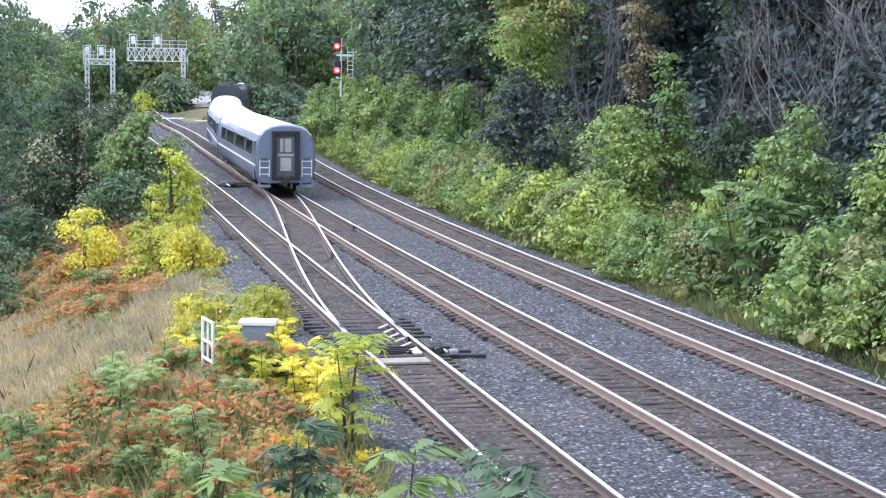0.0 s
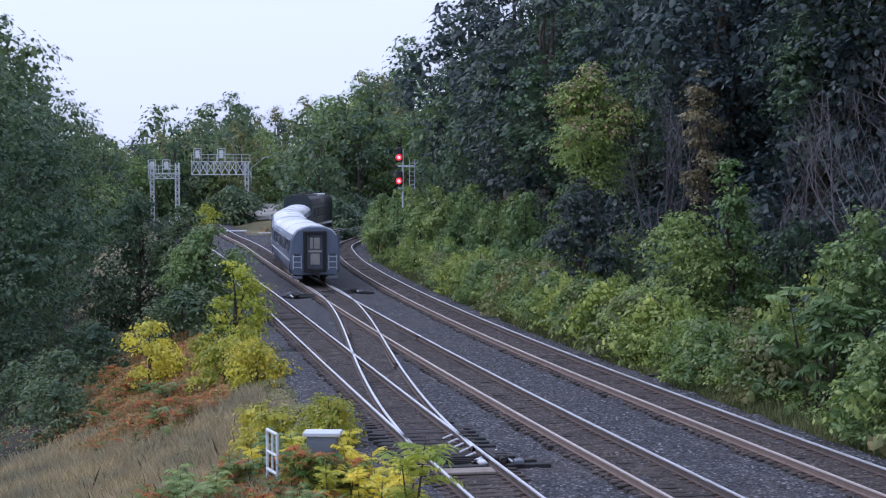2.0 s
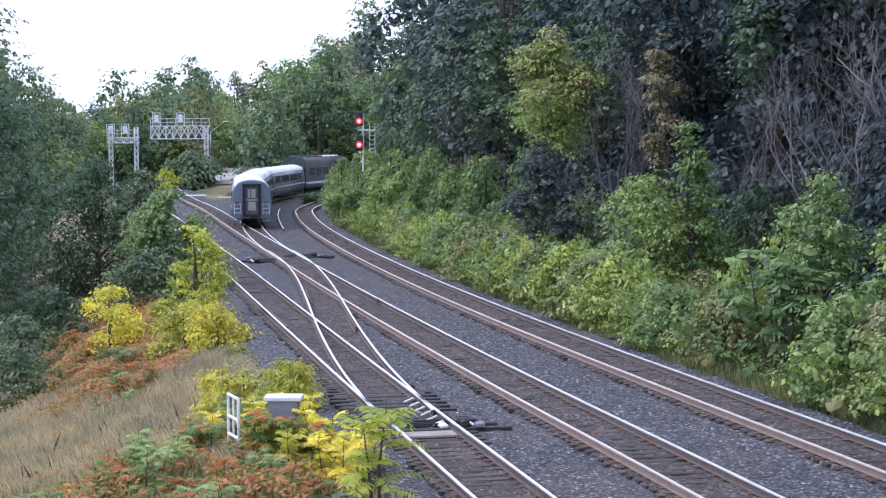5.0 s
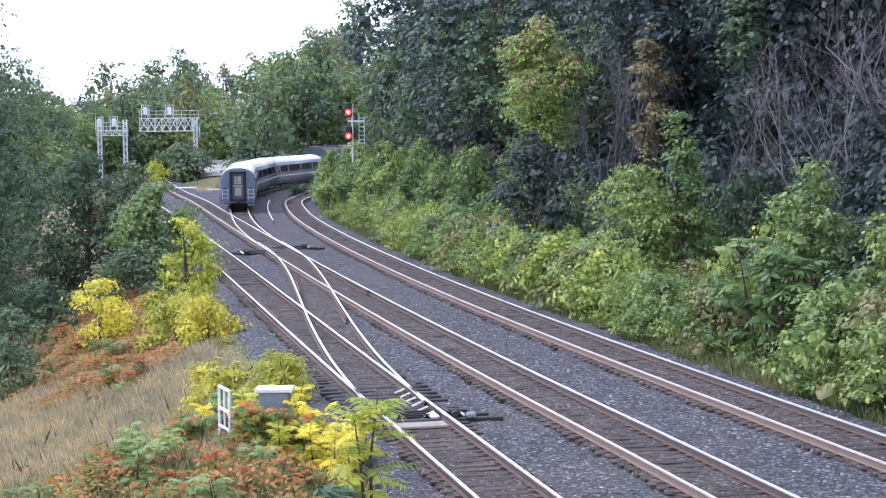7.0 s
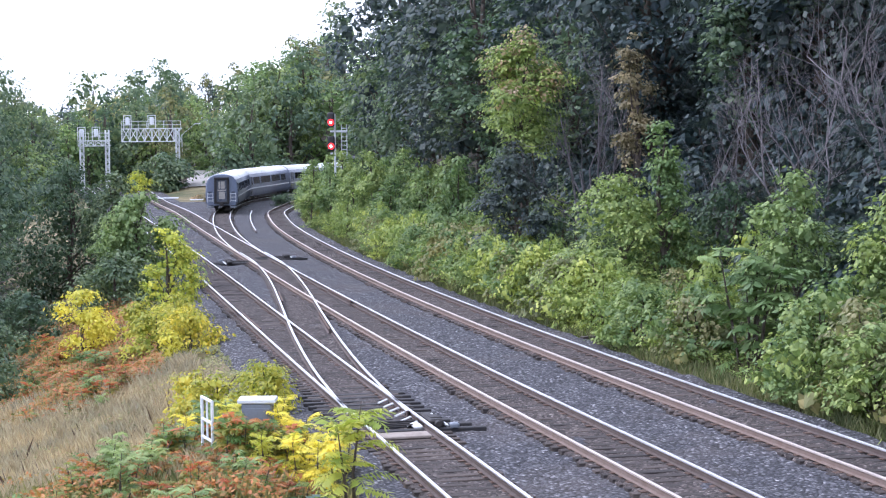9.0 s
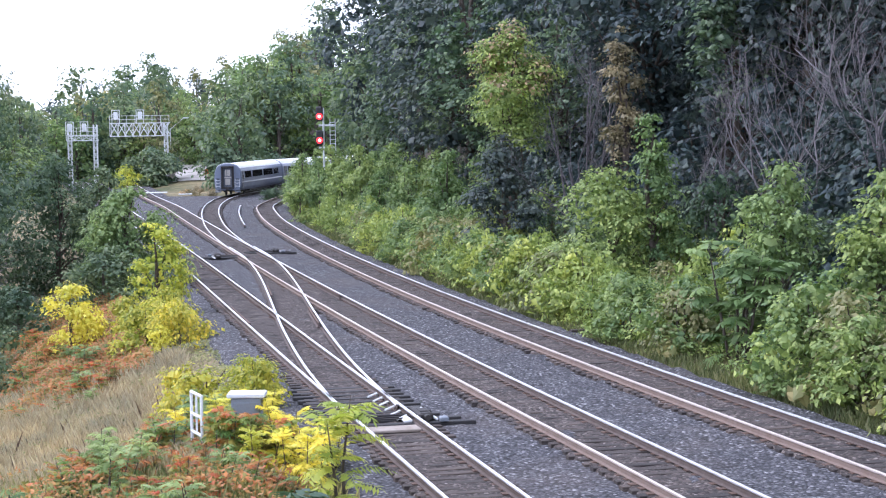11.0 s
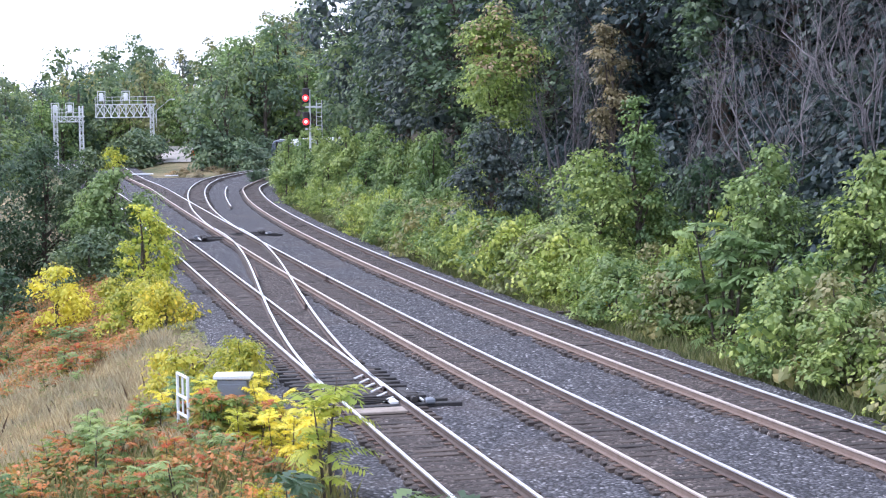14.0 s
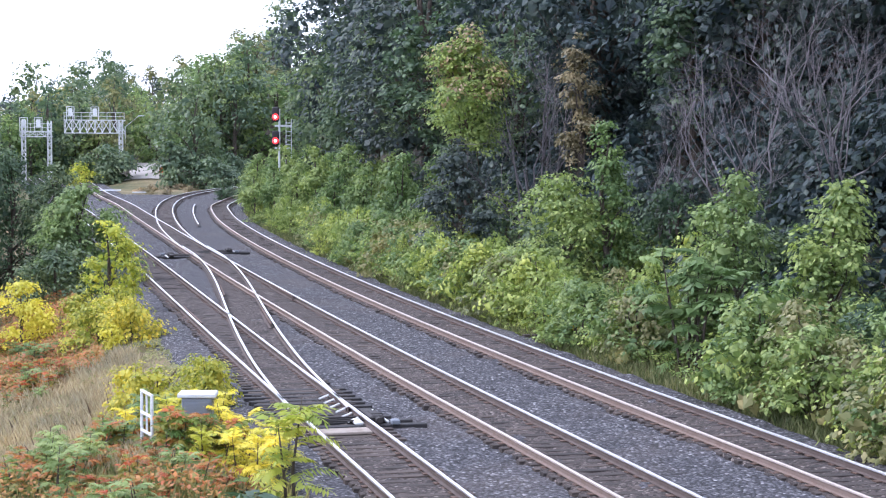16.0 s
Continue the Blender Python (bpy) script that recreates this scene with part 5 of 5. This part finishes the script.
# far scrub beyond the points
scrub = tree("scrub_bush", 84, 3.0, 1.9, 900, 0.32, LEAF_LIME, "yellow-green scrub by the far points", "shrub", low=0.05, count=12)
scatter(scrub, [(-47.2, 246), (-49, 262), (-47, 238), (-50, 270)], "scrub by the far points", rnd, 0.7, 1.2)
scrub_green = tree("scrub_bush", 85, 4.2, 2.4, 1100, 0.38, LEAF_MID, "green scrub behind the far points", "shrub", low=0.05, count=14)
scatter(scrub_green, [(-47.5, 252), (-49, 258), (-33.5, 256), (-31, 246), (-30, 240), (-28, 232), (-26, 226), (-52, 276), (-33, 234), (-24.5, 236), (-44.6, 255), (-46, 257), (-44.2, 250), (-44.0, 253)], "scrub by the far points", rnd, 0.8, 1.4)

far_weed = tree("weed_clump", 86, 1.1, 1.5, 500, 0.2, LEAF_BROWN, "low brown and olive weeds before the gravel road", "shrub", low=0.02, count=10)
scatter(far_weed, [(-33.0, 215), (-31.5, 221), (-34.5, 228), (-31.0, 230), (-30.0, 208), (-35.0, 222), (-29.5, 226)], "weeds before the gravel road", rnd, 0.7, 1.2)

# sumac on the near bank
sumacs = [
    frond_plant("sumac", 91, 1.05, 50, 0.4, LEAF_SUMAC, "sumac shrub turning from green to orange", pairs=9, leaflet=0.1, spread=0.5, stems=3, low=0.12),
    frond_plant("sumac", 92, 1.0, 46, 0.38, LEAF_RED, "sumac shrub with red and orange leaves", pairs=9, leaflet=0.1, heads=0, spread=0.5, stems=3, low=0.12),
    frond_plant("sumac", 93, 1.05, 46, 0.46, LEAF_LIGHT, "green sumac shrub on the bank", pairs=9, leaflet=0.115, heads=0, spread=0.5, stems=3, low=0.12),
]
su = [[], [], []]
for i in range(225):
    y = rnd.uniform(21, 42)
    x = rnd.uniform(max(-0.27 * y - 1.0, -7.7 + max(0.0, y - 36) * 0.22), float(track_c(y)) - 2.5)
    if (-6.6 < x < -3.6 and 32.5 < y < 40) or (x > -3.4 and y > 29):
        continue
    su[rnd.choices((0, 1, 2), (8, 5, 2))[0]].append((x, y))
for i in range(46):
    y = rnd.uniform(54, 76)
    x, _ = on_left(rnd.uniform(5.6, 9.5), y)
    su[rnd.choices((0, 1, 2), (4, 4, 1))[0]].append((x, y))
su[0] += [(-6.9, 40.6), (-7.3, 42.0), (-6.5, 42.6), (-7.8, 43.6)]
su[2] += [(-6.6, 39.6), (-7.2, 40.9), (-6.9, 43.4)]
for proto, places in zip(sumacs, su):
    scatter(proto, places, "sumac shrubs on the bank", rnd, 0.75, 1.2)
low_sumac = frond_plant("sumac", 98, 0.85, 30, 0.42, LEAF_SUMAC, "low sumac shrub in front of the relay case", pairs=9, leaflet=0.11, spread=0.5, stems=3, low=0.12)
scatter(low_sumac, [(rnd.uniform(-7.2, -3.4), rnd.uniform(32.5, 37.0)) for i in range(30)] + [(-5.2, 37.7), (-4.75, 37.8), (-4.35, 37.7), (-5.0, 37.4), (-4.55, 37.3)], "low sumac in front of the relay case", rnd, 0.75, 1.15)
front = frond_plant("sumac", 99, 1.3, 70, 0.42, LEAF_SUMAC, "dense sumac shrub against the relay case", pairs=8, leaflet=0.15, spread=0.4, stems=3, low=0.1)
scatter(front, [(-5.5, 37.2), (-4.1, 37.2), (-6.5, 37.5), (-5.0, 35.6), (-4.95, 37.6), (-4.5, 37.5), (-4.7, 37.0), (-5.25, 37.7), (-4.85, 37.95), (-4.6, 37.75), (-5.05, 37.3), (-4.4, 37.9), (-4.8, 36.5)], "sumac against the relay case", rnd, 0.9, 1.0)
yellow_sumac = frond_plant("sumac", 94, 1.4, 80, 0.42, LEAF_YELLOW, "yellow sumac shrub by the rails", pairs=9, leaflet=0.12, spread=0.45, stems=3, low=0.15)
scatter(yellow_sumac, [(-3.6, 36.4), (-4.3, 35.4), (-3.2, 35.0), (-5.0, 40.6), (-5.6, 41.8), (-6.6, 41.2), (-2.9, 37.4), (-3.9, 38.0)], "yellow sumac by the rails", rnd, 0.8, 1.1)
at_once(frond_plant("ailanthus", 95, 2.45, 38, 0.8, LEAF_LIME, "lime-green young plant with feathery compound leaves by the rails", pairs=10, leaflet=0.2, stems=2, spread=0.12, low=0.25), -2.3, 32.4, 1.12)
tall = [
    frond_plant("ailanthus", 96, 3.75, 22, 0.6, LEAF_LIGHT, "tall green plant with long compound leaves below the bridge", pairs=8, leaflet=0.24, stems=2, spread=0.06, low=0.7),
    frond_plant("ailanthus", 97, 3.8, 20, 0.6, LEAF_MID, "tall dark green plant with compound leaves below the bridge", pairs=8, leaflet=0.24, stems=2, spread=0.06, low=0.7),
]
at_once(tall[0], -0.65, 13.5)
at_once(tall[1], 0.35, 15.5)
for x, y, s, k in ((-2.2, 14.5, 0.92, 0), (-1.9, 18.5, 0.85, 1), (0.9, 15.0, 0.93, 1), (-3.3, 15.0, 0.85, 0)):
    copy_thing(tall[k], stand(tall[k], x, y, s, 70 * k + 40 * s))

# grass, weeds and flowers


def left_bank(rng, n):
    y = rng.uniform(34, 60, n)
    return track_c(y) - rng.uniform(3.6, 13, n), y


def right_verge(rng, n):
    y = 34 + (rng.random(n) ** 1.5) * 160
    return track_a(y) + 2.4 + np.abs(rng.normal(0, 1.6, n)), y


cover("bank_cover", "rusty orange and olive ground cover on the bank", LEAF_RUST, 46000, 21, lambda rng, n: (lambda y: (track_c(y) - 4.6 - np.abs(rng.normal(1.4 + (y - 50) * 0.04, 1.7, n)), y))(rng.uniform(57, 82, n)), 0.14, 0.8)
cover("bank_green", "low green ground cover on the bank", LEAF_OLIVE, 16000, 22, lambda rng, n: (lambda y: (track_c(y) - 2.5 - rng.random(n) ** 1.5 * 11, y))(rng.uniform(40, 78, n)), 0.12, 0.5)
cover("verge_cover", "dense light green weeds along the line", LEAF_FRESH, 26000, 23, lambda rng, n: (lambda y: (track_a(y) + 3.3 + rng.random(n) * 5.5, y))(34 + rng.random(n) ** 1.4 * 100), 0.13, 0.7)
cover("near_cover", "low green and yellow growth on the near bank", LEAF_RUST, 22000, 24, lambda rng, n: (lambda y: (track_c(y) - 3.0 - rng.random(n) ** 0.9 * 9, y))(rng.uniform(17, 38, n)), 0.12, 0.7)
blades("dry_grass", "straw-coloured dry grass on the bank", GRASS_DRY, 52000, 3, left_bank, 0.5, 0.022)
blades("verge_weeds", "green and straw weeds along the ballast edge", GRASS_GREEN, 24000, 4, right_verge, 0.4, 0.03)
blades("near_weeds", "green weeds on the bank under the bridge", GRASS_GREEN, 14000, 6, lambda rng, n: (rng.uniform(-11, -1.0, n) - 0.5, rng.uniform(14, 37, n)), 0.5, 0.04, lambda x, y: x < track_c(y) - 2.3)
blades("dry_stalks", "dark dry stalks standing in the grass", STALK, 110, 7, lambda rng, n: (rng.uniform(-13, -6.5, n), rng.uniform(36, 52, n)), 0.8, 0.012)


def goldenrod(seed, label):
    rng = np.random.default_rng(seed)
    ob = thing("goldenrod", Matrix(), label, "wildflower", "goldenrod along the line")
    v, f = [], []
    tips = []
    for i in range(9):
        a, r = rng.random() * 6.28, rng.uniform(0, 0.28)
        tip = Vector((math.cos(a) * r * 1.5, math.sin(a) * r * 1.5, rng.uniform(0.75, 1.15)))
        limb(v, f, [(math.cos(a) * r, math.sin(a) * r, -0.05), tip], [0.008, 0.004], 3)
        tips.append((tuple(tip), (0.09, 0.09, 0.13)))
    tagged(part("stems", raw_mesh("stems", v, f, LEAF_MID), None, ob), kind="stuff")
    tagged(part("flowers", leaf_cloud(rng, tips, 500, 0.045, "flowers", GOLD), None, ob, "yellow flower heads"), kind="stuff")
    part("leaves", leaf_cloud(rng, [((0, 0, 0.45), (0.3, 0.3, 0.4))], 260, 0.12, "leaves", LEAF_LIGHT), None, ob)
    return ob


gold = goldenrod(12, "yellow flowering goldenrod among green weeds")
scatter(gold, [on_right(d, y) for d, y in ((3.6, 48.3), (3.7, 49.2), (3.5, 46.6), (3.6, 61), (3.8, 62.3), (3.7, 63))] + [(-2.7, 27.5), (-3.0, 27), (-1.9, 29.6)], "goldenrod along the line", rnd, 0.8, 1.1)

# ---- tracks, laid last ----
for centre, y0, y1, half in ((track_a, -4, 300, 1.35), (track_b, -4, 300, 1.35), (track_c, -4, 300, 1.35), (cross_e, 46, 108, 1.2), (track_d, 112, 300, 1.35)):
    bed_between(centre, y0, y1, half, -0.21 if centre is not cross_e else -0.218)
lay_track(track_a, 14, 300, "curving main track with one bright rail and brown ties", 1.56, (RAIL_TOP_DULL, RAIL_TOP), 110, seed=1)
lay_track(track_b, 14, 270, "middle main track with bright rail heads and brown ties", 1.5, (RAIL_TOP_DULL, RAIL_TOP), 110, seed=2)
lay_track(track_c, 14, 270, "outer track with bright rail heads and brown ties", 1.5, (RAIL_TOP, RAIL_TOP), 100, seed=3, long_from=(40, 52))
lay_track(cross_e, 44, 108, "crossover rails between the outer and middle tracks", 1.5, (RAIL_TOP, RAIL_TOP), 0, seed=4, ties=False)
lay_track(track_d, 108, 300, "branch track that curves away behind the thicket", 1.5, (RAIL_TOP, RAIL_TOP), 0, seed=5)
for centre, side, y0, y1 in ((track_c, -0.63, 64.0, 70.0), (track_b, 0.63, 74.5, 81.0), (cross_e, 0.63, 63.5, 69.5), (cross_e, -0.63, 75.0, 80.5)):
    check = part("check_rail", rail_mesh("check_rail", centre, side, y0, y1, 1.0, PLATE), None, None)
    tagged(check, "short rusty check rail beside the running rail at the crossing", "rail", "check rails")
stub = part("guard_rail_piece", rail_mesh("guard_rail_piece", lambda y: track_d(y) + 2.5 + (y - 150) * 0.012, 0.0, 134, 172, 2.0, RAIL_TOP), None, None)
tagged(stub, "short loose rail lying beside the branch track", "rail")

# ---- what moves ----
PATH_Y = np.arange(40.0, 440.0, 0.5)
PATH_X = track_d(PATH_Y)
PATH_S = np.concatenate([[0.0], np.cumsum(np.hypot(np.diff(PATH_X), np.diff(PATH_Y)))])
RUN = [(0.0, 53.2), (2.5, 75.5), (5.0, 99.5), (7.5, 118.0), (9.0, 132.5), (11.5, 168.0), (13.0, 186.5), (14.5, 203.0), (16.0, 219.0)]


def on_path(s):
    return Vector((float(np.interp(s, PATH_S, PATH_X)), float(np.interp(s, PATH_S, PATH_Y)), 0.0))


def car_pose(rear, length, centres):
    """A car whose rear end is at that distance along the line, set on its two bogies."""
    mid = rear + length / 2
    a, b = on_path(mid - centres / 2), on_path(mid + centres / 2)
    d = b - a
    c = (a + b) / 2
    return pose(c.x, c.y, 0.0, 0, 0, math.degrees(math.atan2(-d.x, d.y)))


def motions():
    at = spline([t for t, s in RUN], [s for t, s in RUN])
    for car, offset, length, centres in ((rear_coach, 0.0, 25.9, 18.0), (middle_coach, 26.3, 25.9, 18.0), (front_coach, 52.6, 25.9, 18.0), (engine, 79.0, 21.0, 13.4)):
        walk(car, [(t, car_pose(float(at(t)) + offset, length, centres)) for t in np.arange(0, 16.01, 0.5).tolist()])


motions()
